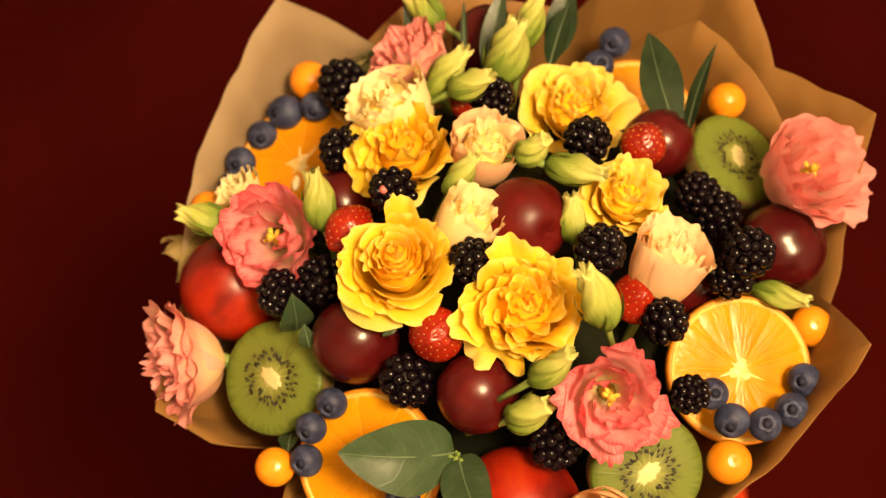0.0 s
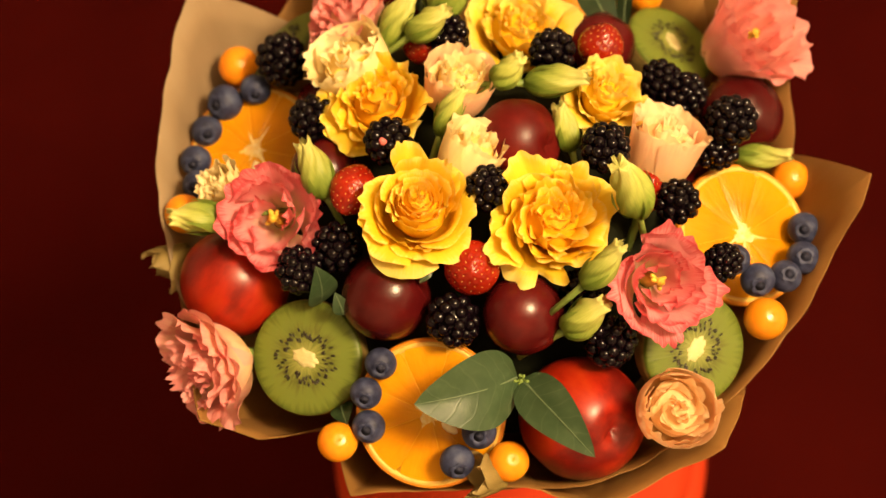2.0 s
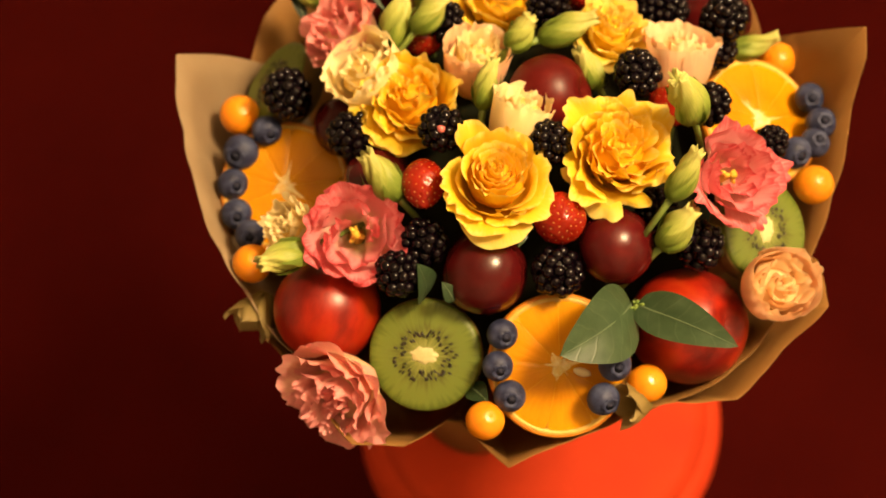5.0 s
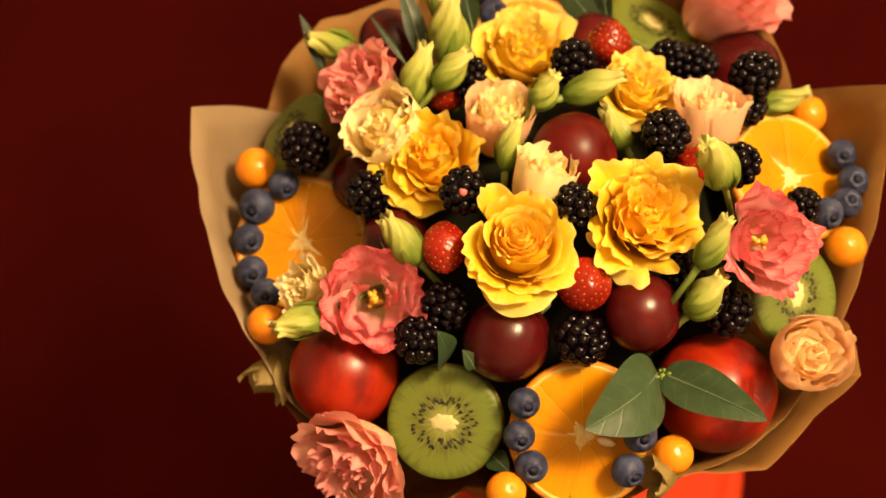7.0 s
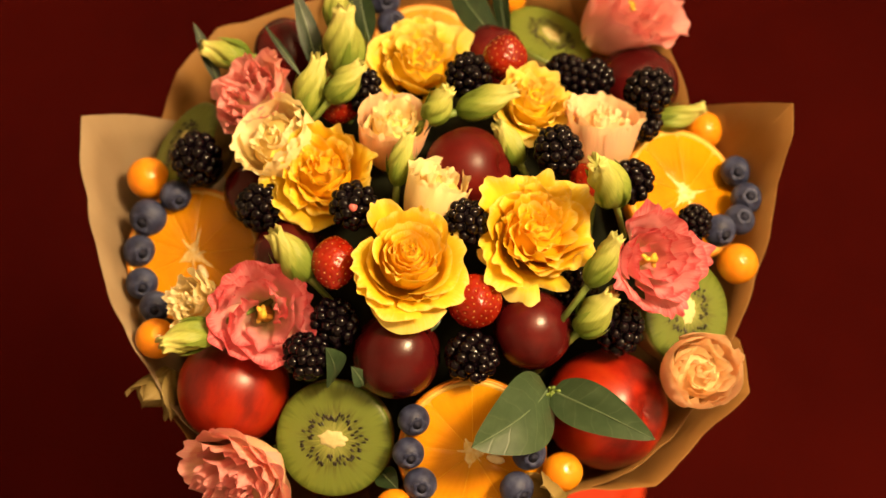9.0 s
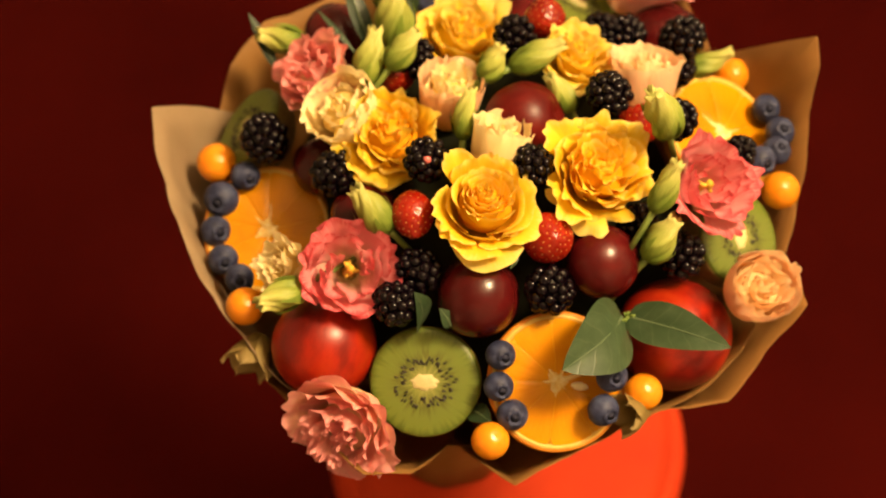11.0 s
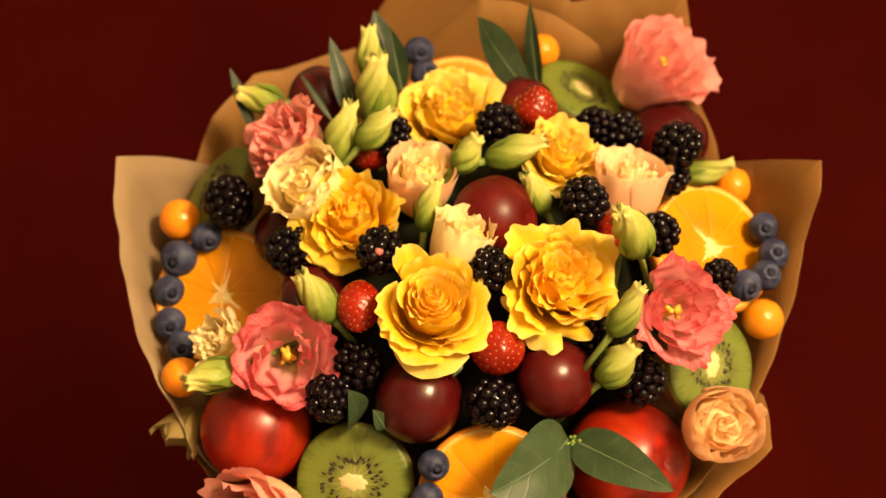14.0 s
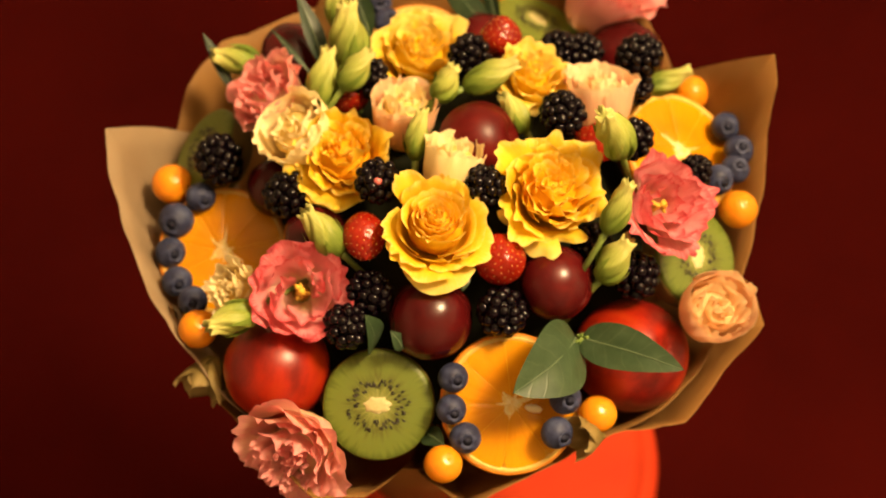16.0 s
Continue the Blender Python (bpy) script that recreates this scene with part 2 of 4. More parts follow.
KIWI_CORE = skin("kiwi_core", [(0.3, (0.44, 0.40, 0.18)), (0.7, (0.54, 0.49, 0.25))], 400, 0.55, 1500, 0.3, sss=0.2)
KIWI_SKIN = skin("kiwi_peel", [(0.3, (0.10, 0.065, 0.015)), (0.7, (0.19, 0.13, 0.03))], 120, 0.7, 1600, 0.6)
KIWI_SEED = skin("kiwi_seed", [(0.3, (0.008, 0.006, 0.005)), (0.7, (0.022, 0.016, 0.012))], 300, 0.3, 900, 0.1)
STRAWBERRY = skin("strawberry_skin", [(0.3, (0.15, 0.005, 0.002)), (0.7, (0.28, 0.015, 0.004))], 70, 0.24, 420, 0.7, sss=0.12)
STRAW_SEED = skin("strawberry_seed", [(0.3, (0.34, 0.12, 0.02)), (0.7, (0.55, 0.28, 0.07))], 300, 0.3, 900, 0.1)
BLACKBERRY = skin("blackberry_skin", [(0.3, (0.0018, 0.0010, 0.0020)), (0.62, (0.004, 0.0016, 0.0036)), (0.85, (0.014, 0.0025, 0.007))], 120, 0.10, 900, 0.05, rough_var=0.04, spec=0.24)
UNRIPE = skin("unripe_drupelet", [(0.3, (0.50, 0.09, 0.09)), (0.7, (0.65, 0.20, 0.18))], 300, 0.25, 900, 0.1)
BLUEBERRY = skin("blueberry_bloom", [(0.3, (0.008, 0.010, 0.030)), (0.48, (0.026, 0.032, 0.078)), (0.72, (0.060, 0.074, 0.140))], 170, 0.55, 1500, 0.12, spec=0.3, detail=6)
BLUE_CROWN = skin("blueberry_crown", [(0.3, (0.0072, 0.0072, 0.0144)), (0.7, (0.0324, 0.036, 0.072))], 300, 0.7, 1200, 0.3, spec=0.2)
PHYSALIS = skin("physalis_skin", [(0.3, (0.629, 0.187, 0.0051)), (0.7, (0.697, 0.2805, 0.0102))], 45, 0.25, 900, 0.05, sss=0.25)
HUSK = petal_skin("dry_husk", [(0.0, (0.216, 0.1553, 0.0405)), (0.5, (0.297, 0.216, 0.0675)), (1.0, (0.3645, 0.27, 0.108))], 0.5, 0.35)
LEAF = leaf_skin("grey_green_leaf", [(0.3, (0.021, 0.044, 0.018)), (0.55, (0.032, 0.058, 0.026)), (0.8, (0.049, 0.080, 0.040))], (0.085, 0.115, 0.062))
LEAF_DARK = leaf_skin("dark_leaf", [(0.3, (0.0085, 0.0204, 0.0085)), (0.7, (0.0204, 0.03825, 0.0153))], (0.035, 0.06, 0.03), 0.4)
RIB = skin("leaf_rib", [(0.3, (0.075, 0.115, 0.06)), (0.7, (0.11, 0.15, 0.085))], 90, 0.45, 700, 0.2)
BUD = petal_skin("bud_green", [(0.0, (0.10, 0.17, 0.02)), (0.35, (0.22, 0.29, 0.045)), (0.7, (0.42, 0.45, 0.10)), (1.0, (0.64, 0.60, 0.20))], 0.5, 0.25, 0.42)
YELLOW = petal_skin("yellow_petal", [(0.0, (0.87, 0.43, 0.008)), (0.45, (0.88, 0.54, 0.012)), (0.78, (0.88, 0.59, 0.018)), (0.93, (0.88, 0.62, 0.05)), (1.0, (0.89, 0.68, 0.16))], 0.22, 0.38)
YELLOW_PALE = petal_skin("pale_yellow_petal", [(0.0, (0.88, 0.58, 0.018)), (0.45, (0.88, 0.62, 0.028)), (0.8, (0.89, 0.66, 0.06)), (1.0, (0.90, 0.71, 0.20))], 0.25, 0.40)
PINK = petal_skin("pink_petal", [(0.0, (0.82, 0.72, 0.36)), (0.22, (0.87, 0.58, 0.46)), (0.5, (0.88, 0.45, 0.46)), (0.82, (0.85, 0.32, 0.35)), (1.0, (0.70, 0.12, 0.15))], 0.5, 0.40)
SALMON = petal_skin("salmon_petal", [(0.0, (0.90, 0.64, 0.38)), (0.4, (0.90, 0.53, 0.44)), (0.8, (0.89, 0.45, 0.41)), (1.0, (0.85, 0.34, 0.34))], 0.5, 0.40)
SALMON_PALE = petal_skin("pale_salmon_petal", [(0.0, (0.90, 0.68, 0.32)), (0.4, (0.90, 0.60, 0.38)), (0.8, (0.89, 0.51, 0.39)), (1.0, (0.85, 0.36, 0.34))], 0.5, 0.40)
PEACH = petal_skin("peach_petal", [(0.0, (0.92, 0.66, 0.33)), (0.4, (0.93, 0.68, 0.40)), (0.75, (0.93, 0.71, 0.45)), (1.0, (0.94, 0.77, 0.50))], 0.4, 0.42)
PEACH_PINK = petal_skin("pink_peach_petal", [(0.0, (0.92, 0.70, 0.26)), (0.45, (0.92, 0.65, 0.34)), (0.8, (0.92, 0.62, 0.40)), (1.0, (0.93, 0.70, 0.45))], 0.5, 0.40)
CREAM = petal_skin("cream_petal", [(0.0, (0.91, 0.68, 0.22)), (0.4, (0.92, 0.74, 0.35)), (0.75, (0.93, 0.79, 0.43)), (1.0, (0.94, 0.83, 0.51))], 0.35, 0.42)
APRICOT = petal_skin("apricot_petal", [(0.0, (0.92, 0.63, 0.22)), (0.4, (0.92, 0.53, 0.25)), (0.75, (0.92, 0.52, 0.26)), (1.0, (0.93, 0.67, 0.36))], 0.5, 0.40)
STIGMA = skin("stigma_yellow", [(0.3, (0.42, 0.27, 0.02)), (0.7, (0.58, 0.42, 0.05))], 200, 0.6, 900, 0.4)


# ---------------------------------------------------------------- building helpers
def part(name, bm, material, parent=None, label="", smooth=True, m=None):
    """Links a bmesh or a ready mesh as one object under a thing or a part."""
    if isinstance(bm, bpy.types.Mesh):
        me = bm
    else:
        me = bpy.data.meshes.new(name)
        bm.to_mesh(me)
        bm.free()
        if smooth:
            me.polygons.foreach_set("use_smooth", [True] * len(me.polygons))
    if not me.materials:
        me.materials.append(material)
    ob = new(name, me)
    if parent:
        ob.parent = parent
    if m is not None:
        ob.matrix_basis = m
    return tagged(ob, label)


def mesh_from(name, verts, faces, material, uvs=None):
    me = bpy.data.meshes.new(name)
    me.from_pydata([tuple(v) for v in verts], [], faces)
    if uvs is not None:
        layer = me.uv_layers.new(name="UVMap")
        for loop in me.loops:
            layer.data[loop.index].uv = uvs[loop.vertex_index]
    me.polygons.foreach_set("use_smooth", [True] * len(me.polygons))
    me.materials.append(material)
    me.update()
    return me


def grid_faces(nu, nv, closed=False, start=0):
    faces = []
    for j in range(nv - 1):
        for i in range(nu if closed else nu - 1):
            a, b = start + j * nu + i, start + j * nu + (i + 1) % nu
            faces.append((a, b, b + nu, a + nu))
    return faces


def lathe(name, profile, material, seg=40, wobble=0.0, seed=0):
    """A turned shape; profile of (radius, height) from top to bottom."""
    verts, rng = [], random.Random(seed)
    ph = [rng.uniform(0, 6.28) for _ in range(4)]
    for r, z in profile:
        for i in range(seg):
            a = 2 * math.pi * i / seg
            k = 1 + wobble * (math.sin(2 * a + ph[0]) + 0.6 * math.sin(3 * a + ph[1]) + 0.3 * math.sin(7 * a + ph[2]))
            verts.append((r * k * math.cos(a), r * k * math.sin(a), z))
    faces = [tuple(reversed(f)) for f in grid_faces(seg, len(profile), True)]
    if profile[0][0] > 1e-6:
        faces.append(tuple(range(seg)))
    if profile[-1][0] > 1e-6:
        faces.append(tuple(reversed(range((len(profile) - 1) * seg, len(profile) * seg))))
    return mesh_from(name, verts, faces, material)


def along(p, axis, spin=0.0, scale=1.0):
    q = Vector(axis).normalized().to_track_quat("Z", "Y")
    return Matrix.Translation(p) @ q.to_matrix().to_4x4() @ Matrix.Rotation(spin, 4, "Z") @ Matrix.Scale(scale, 4)


def facing(right, up, out):
    """A direction in the plan from how far it leans to the viewer's right, away and towards the viewer."""
    return Vector((right, 0.87 * up - 0.49 * out, 0.49 * up + 0.87 * out)).normalized()


def thing(name, m, label, category, group=""):
    ob = new(name)
    ob.empty_display_size = 0.01
    ob.matrix_basis = m
    return tagged(ob, label, category, group)


SHARED = {}


def shared(key, make):
    if key not in SHARED:
        SHARED[key] = make()
    return SHARED[key]


# ---------------------------------------------------------------- the room
def slab(name, size, at, material, label):
    bm = bmesh.new()
    bmesh.ops.create_cube(bm, size=1)
    bmesh.ops.scale(bm, vec=size, verts=bm.verts)
    ob = part(name, bm, material, None, label, smooth=False)
    ob.location = at
    return tagged(ob, label, kind="structure")


slab("floor", (4.8, 4.8, 0.1), (0, 0, -0.05), CARPET, "plain dark red carpet floor of a room")
# Walls and ceiling are added out of view to bounce lamplight as fill
slab("wall_north", (4.8, 0.1, 2.6), (0, 2.35, 1.30), WALL, "unseen plain plaster wall added to bounce warm light")
slab("wall_south", (4.8, 0.1, 2.6), (0, -2.35, 1.30), WALL, "unseen plain plaster wall added to bounce warm light")
slab("wall_east", (0.1, 4.6, 2.6), (2.35, 0, 1.30), WALL, "unseen plain plaster wall added to bounce warm light")
slab("wall_west", (0.1, 4.6, 2.6), (-2.35, 0, 1.30), WALL, "unseen plain plaster wall added to bounce warm light")
slab("ceiling", (4.8, 4.8, 0.1), (0, 0, 2.66), WALL, "unseen plain plaster ceiling added to bounce warm light")


# ---------------------------------------------------------------- stool
def stool(x, y, top, radius):
    st = thing("round_stool", pose(x, y, 0), "round stool with a smooth red-orange padded seat", "stool")
    prof = [(0, top)] + [(radius * k, top - 0.003 * k ** 4) for k in (0.3, 0.6, 0.8, 0.9)]
    for a in range(0, 181, 15):
        prof.append((radius - 0.014 + 0.014 * math.sin(radians(a)), top - 0.020 + 0.017 * math.cos(radians(a)) - (0.02 if a > 90 else 0)))
    prof.append((0, top - 0.058))
    part("seat", lathe("seat", prof, VELVET, 72), VELVET, st, "red-orange cloth seat pad")
    part("seat_base", lathe("seat_base", [(0, top - 0.058), (radius - 0.02, top - 0.058), (radius - 0.02, top - 0.075), (0, top - 0.075)], DARK_WOOD, 48), DARK_WOOD, st)
    leg = lathe("leg", [(0.014, 0.0), (0.010, -(top - 0.07))], DARK_WOOD, 16)
    for a in range(45, 360, 90):
        part("leg", leg, DARK_WOOD, st, m=pose(0.08 * math.cos(radians(a)), 0.08 * math.sin(radians(a)), top - 0.07))


stool(0.046, 0.009, 0.450, 0.1335)


# ---------------------------------------------------------------- wrapping, foam and stems
wrap = thing("bouquet_wrap", pose(0, 0, 0.452), "brown kraft paper wrapped round a bouquet standing on a stool", "wrapping paper")


def sheet(knots, curl=0.012, seed=1, tuck=0.0, material=KRAFT, bell=0.60, rise=1.25):
    """One sheet of paper from the tie up to its rim; knots are (angle, radius, height) along the rim."""
    rng = random.Random(seed)
    nu, nv = 15 * (len(knots) - 1) + 1, 15
    ph = [rng.uniform(0, 6.28) for _ in range(5)]
    verts = []
    for layer in (0, 1):
        for j in range(nv):
            v = j / (nv - 1)
            for i in range(nu):
                f = i / 15
                k = min(int(f), len(knots) - 2)
                s = f - k
                s = s + 0.35 * (s * s * (3 - 2 * s) - s)
                a, r, z = (knots[k][n] * (1 - s) + knots[k + 1][n] * s for n in range(3))
                a = radians(a)
                crease = math.sin(7 * a + ph[0]) + 0.6 * math.sin(17 * a + ph[1]) + 0.4 * math.sin(31 * a + ph[2] + 3 * v)
                r0, z0 = 0.034 - tuck, 0.600
                rr = r0 + (r - r0) * v ** bell + 0.0008 * crease * v + 0.0006 * abs(math.sin(23 * a + ph[4] + 2.2 * v)) * v + curl * max(0, v - 0.86) ** 2 * 6
                zz = z0 + (z - z0) * v ** rise + 0.0008 * math.sin(5 * a + ph[3]) * v
                rr -= layer * 0.0006
                verts.append((rr * math.cos(a), rr * math.sin(a), zz - 0.452))
    n = nu * nv
    faces = grid_faces(nu, nv) + [tuple(reversed(f)) for f in grid_faces(nu, nv, start=n)]
    for i in range(nu - 1):
        t = (nv - 1) * nu + i
        faces.append((t, t + 1, n + t + 1, n + t))
    return part("paper_sheet", mesh_from("paper_sheet", verts, faces, material), material, wrap)


sheet([(146, 0.146, 0.762), (156, 0.160, 0.798), (165, 0.178, 0.828), (178, 0.169, 0.816), (195, 0.165, 0.809), (210, 0.162, 0.802), (224, 0.160, 0.790), (232, 0.160, 0.762)], seed=2, material=KRAFT_LIT)
sheet([(208, 0.156, 0.770), (222, 0.166, 0.788), (233, 0.178, 0.798), (240, 0.188, 0.806), (246, 0.170, 0.784), (251, 0.144, 0.766), (260, 0.128, 0.735)], seed=3, tuck=0.001, bell=0.8, rise=1.12)
sheet([(252, 0.128, 0.740), (258, 0.152, 0.770), (263, 0.170, 0.784), (271, 0.161, 0.787), (284, 0.155, 0.790), (293, 0.158, 0.792), (302, 0.171, 0.792), (312, 0.170, 0.804), (320, 0.175, 0.822), (331, 0.162, 0.804), (338, 0.156, 0.775)], seed=4, tuck=0.002, bell=0.85, rise=1.10)
sheet([(316, 0.150, 0.770), (330, 0.157, 0.800), (345, 0.160, 0.815), (356, 0.164, 0.838), (361, 0.1685, 0.860), (365, 0.1695, 0.869), (371, 0.160, 0.846), (379, 0.153, 0.816), (388, 0.148, 0.780)], seed=5, tuck=0.003)
sheet([(374, 0.150, 0.770), (386, 0.156, 0.796), (396, 0.161, 0.812), (407, 0.174, 0.860), (416, 0.163, 0.846), (426, 0.154, 0.835), (435, 0.160, 0.850), (445, 0.172, 0.869), (456, 0.167, 0.851), (465, 0.157, 0.815), (472, 0.150, 0.775)], seed=6, tuck=0.004)
sheet([(408, 0.146, 0.770), (418, 0.150, 0.818), (430, 0.151, 0.829), (444, 0.153, 0.826), (458, 0.148, 0.780)], seed=9, tuck=0.007, curl=0.0)
sheet([(456, 0.148, 0.770), (470, 0.154, 0.790), (486, 0.157, 0.795), (492, 0.160, 0.800), (504, 0.158, 0.797), (516, 0.152, 0.775)], seed=7, tuck=0.005)
sheet([(274, 0.148, 0.768), (286, 0.156, 0.787), (300, 0.1605, 0.795), (314, 0.1605, 0.800), (326, 0.156, 0.799), (338, 0.150, 0.778)], seed=8, tuck=0.006, curl=0.0, bell=0.85, rise=1.10)
tail = [(0.035, 0.160), (0.034, 0.150), (0.033, 0.130), (0.032, 0.080), (0.034, 0.030), (0.036, 0.0)]
part("paper_tail", lathe("paper_tail", tail, KRAFT, 48, 0.05, 3), KRAFT, wrap, "gathered paper round the stems")
part("ribbon", lathe("ribbon", [(0.0365, 0.156), (0.0375, 0.152), (0.0375, 0.132), (0.0365, 0.128)], RIBBON, 48, 0.02, 1), RIBBON, wrap, "brown ribbon tied round the paper")

# Filler dome added under the fruit; its black stands for shaded gaps
foam = part("flower_foam", lathe("flower_foam", [(0, 0.844), (0.03, 0.840), (0.06, 0.826), (0.08, 0.808), (0.095, 0.790), (0.108, 0.772), (0.114, 0.752), (0.096, 0.725), (0.054, 0.66), (0.028, 0.60), (0, 0.60)], GAP_SHADE, 64, 0.012, 5), GAP_SHADE)
tagged(foam, "added near-black foam filler, coloured as shade between the fruit", "floral foam")


# ---------------------------------------------------------------- fruit
def orange_half(p, axis, r, spin, label, pips=0):
    th = thing("orange_half", along(p, axis, spin), label, "orange", "orange halves on the bouquet")
    R = 0.035
    th.scale = (r / R,) * 3
    prof = [(0.925 * R, -0.0025), (0.935 * R, 0.0), (0.97 * R, 0.0002), (0.99 * R, -0.02 * R), (R, -0.07 * R)]
    prof += [(R * math.cos(radians(a)), -R * (0.07 + 0.62 * math.sin(radians(a)))) for a in range(12, 90, 12)] + [(0, -0.69 * R)]
    part("peel", shared("peel", lambda: lathe("peel", prof, PEEL, 64, 0.004)), PEEL, th, "bright orange peel")
    ring = [(0.86 * R, -0.0012), (0.885 * R, -0.0004), (0.905 * R, 0.0003), (0.945 * R, 0.0005), (0.95 * R, -0.0004), (0.93 * R, -0.0014)]
    part("membrane", shared("membrane", lambda: lathe("membrane", [(0, -0.0004), (0.88 * R, -0.0004), (0.88 * R, -0.0012)], MEMBRANE, 48)), MEMBRANE, th)
    part("pith", shared("pith", lambda: lathe("pith", ring, PITH, 64, 0.004)), PITH, th, "pale yellow pith")
    rng = random.Random(round(p[0] * 1000))
    n = 9
    cuts = [0.0]
    for i in range(n):
        cuts.append(cuts[-1] + rng.uniform(0.8, 1.2))
    cuts = [c / cuts[-1] * 2 * math.pi for c in cuts]
    for i in range(n):
        verts, nr, na = [], 9, 9
        lo, hi = cuts[i], cuts[i + 1]
        for j in range(nr):
            s = j / (nr - 1)
            rad = R * (0.10 + 0.795 * s)
            gap = 0.00010 / rad + 0.06 * max(0, s - 0.86) / 0.14 * (hi - lo) * (s - 0.86) / 0.14
            for k in range(na):
                q = k / (na - 1)
                a = lo + gap + (hi - lo - 2 * gap) * q
                edge = min(1, 5 * min(q, 1 - q), 6 * min(s + 0.05, 1.02 - s))
                z = -0.0002 + 0.00030 * max(0, edge) ** 0.5 + 0.00002 * math.sin(9 * q + 7 * s + i)
                verts.append((rad * math.cos(a), rad * math.sin(a), z))
        part("segment", mesh_from("segment", verts, grid_faces(na, nr), PULP), PULP, th)
    star = []
    n0, arms = rng.uniform(0, 6), [rng.uniform(0.15, 1.25) for _ in range(11)]
    for j, k in enumerate((0.0, 0.5, 1.0)):
        for i in range(72):
            a = 2 * math.pi * i / 72
            spike = 0.135 + 0.04 * math.sin(3 * a + n0) + 0.30 * max(0, math.cos(5.5 * a + 0.9 * math.sin(2 * a + n0))) ** 9 * arms[int(a * 1.75) % 11]
            star.append((R * spike * k * math.cos(a), R * spike * k * math.sin(a), 0.0011 - 0.0012 * k * k))
    part("core", mesh_from("core", star, grid_faces(72, 3, True), ORANGE_CORE), ORANGE_CORE, th, "pale fibrous core")
    for i in range(pips):
        a = 5.1 + 1.1 * i
        pip = shared("pip", lambda: lathe("pip", [(0, 0.0050), (0.0014, 0.0038), (0.0021, 0.0012), (0.0019, -0.0014), (0.0010, -0.0034), (0, -0.0040)], PIP, 14))
        part("pip", pip, PIP, th, "pale pip in the pulp", m=along((R * 0.30 * math.cos(a), R * 0.30 * math.sin(a), 0.0012), (math.cos(a), math.sin(a), 0.1)))
    return th


def kiwi_half(p, axis, r, spin, label):
    th = thing("kiwi_half", along(p, axis, spin), label, "kiwi", "kiwi halves on the bouquet")
    R = 0.0265
    th.scale = (r / R,) * 3
    face = [(0, 0.0008), (0.3 * R, 0.0009), (0.6 * R, 0.0007), (0.85 * R, 0.0004), (0.95 * R, 0.0001), (0.980 * R, -0.0005), (0.992 * R, -0.0018), (0.985 * R, -0.006)]
    part("flesh", shared("kiwi_flesh", lambda: lathe("flesh", face, KIWI, 64, 0.006, 4)), KIWI, th, "glossy green cut flesh")
    back = [(0.988 * R, -0.0014), (1.0 * R, -0.0030), (1.0 * R, -0.0065)] + [(R * math.cos(radians(a)), -0.0065 - 0.78 * R * math.sin(radians(a))) for a in range(12, 90, 12)] + [(0, -0.0065 - 0.78 * R)]
    part("peel", shared("kiwi_peel", lambda: lathe("peel", back, KIWI_SKIN, 64, 0.006, 4)), KIWI_SKIN, th, "thin brown kiwi peel")

    def core():
        rng, verts = random.Random(8), []
        for k, z in ((1.0, 0.0006), (0.9, 0.0013), (0.5, 0.0016), (0.0, 0.0016)):
            for i in range(36):
                a = 2 * math.pi * i / 36
                w = k * (1 + 0.10 * math.sin(7 * a) + 0.07 * math.sin(13 * a + 1))
                verts.append((0.25 * R * w * math.cos(a), 0.15 * R * w * math.sin(a), z))
        return mesh_from("core", verts, grid_faces(36, 4, True), KIWI_CORE)
    part("core", shared("kiwi_core", core), KIWI_CORE, th, "creamy pale kiwi core")

    def seeds():
        rng, bm = random.Random(5), bmesh.new()
        for i in range(74):
            a = 2 * math.pi * (i + rng.uniform(-0.35, 0.35)) / 74
            rad = R * (rng.choice((0.35, 0.42, 0.49)) + rng.uniform(-0.035, 0.035)) * (1 + 0.10 * math.cos(2 * a))
            m = Matrix.Translation((rad * math.cos(a), rad * math.sin(a), 0.0010)) @ Matrix.Rotation(a + rng.uniform(-0.3, 0.3), 4, "Z") @ Matrix.Diagonal((0.00115, 0.00050, 0.0004, 1))
            bmesh.ops.create_uvsphere(bm, u_segments=8, v_segments=5, radius=1, matrix=m)
        me = bpy.data.meshes.new("seeds")
        bm.to_mesh(me)
        bm.free()
        me.polygons.foreach_set("use_smooth", [True] * len(me.polygons))
        me.materials.append(KIWI_SEED)
        return me
    tagged(part("seed_ring", shared("kiwi_seeds", seeds), KIWI_SEED, th, "ring of small black seeds"), kind="stuff")
    return th


def round_fruit(name, p, r, axis, material, label, category, group, groove=0.045, tall=1.0, seed=0):
    def make():
        rng = random.Random(seed)
        ph = rng.uniform(0, 6.28)
        nu, nv, verts = 48, 30, []
        for j in range(nv):
            t = math.pi * j / (nv - 1)
            for i in range(nu):
                a = 2 * math.pi * i / nu
                g = min(abs(a - math.pi), 9) / 0.22
                k = 1 - groove * math.exp(-g * g) * math.sin(t) ** 0.5 - 0.16 * math.exp(-(t / 0.24) ** 2)
                k *= 1 + 0.014 * math.sin(2 * a + ph) + 0.010 * math.sin(3 * t + a)
                verts.append((k * math.sin(t) * math.cos(a), k * math.sin(t) * math.sin(a), tall * k * math.cos(t)))
        verts = [tuple(c * r for c in v) for v in verts]
        return mesh_from(name, verts, [tuple(reversed(f)) for f in grid_faces(nu, nv, True)], material)
    th = part(name, make(), material, None, label)
    th.matrix_basis = along(p, axis, seed * 1.3)
    return tagged(th, label, category, group)


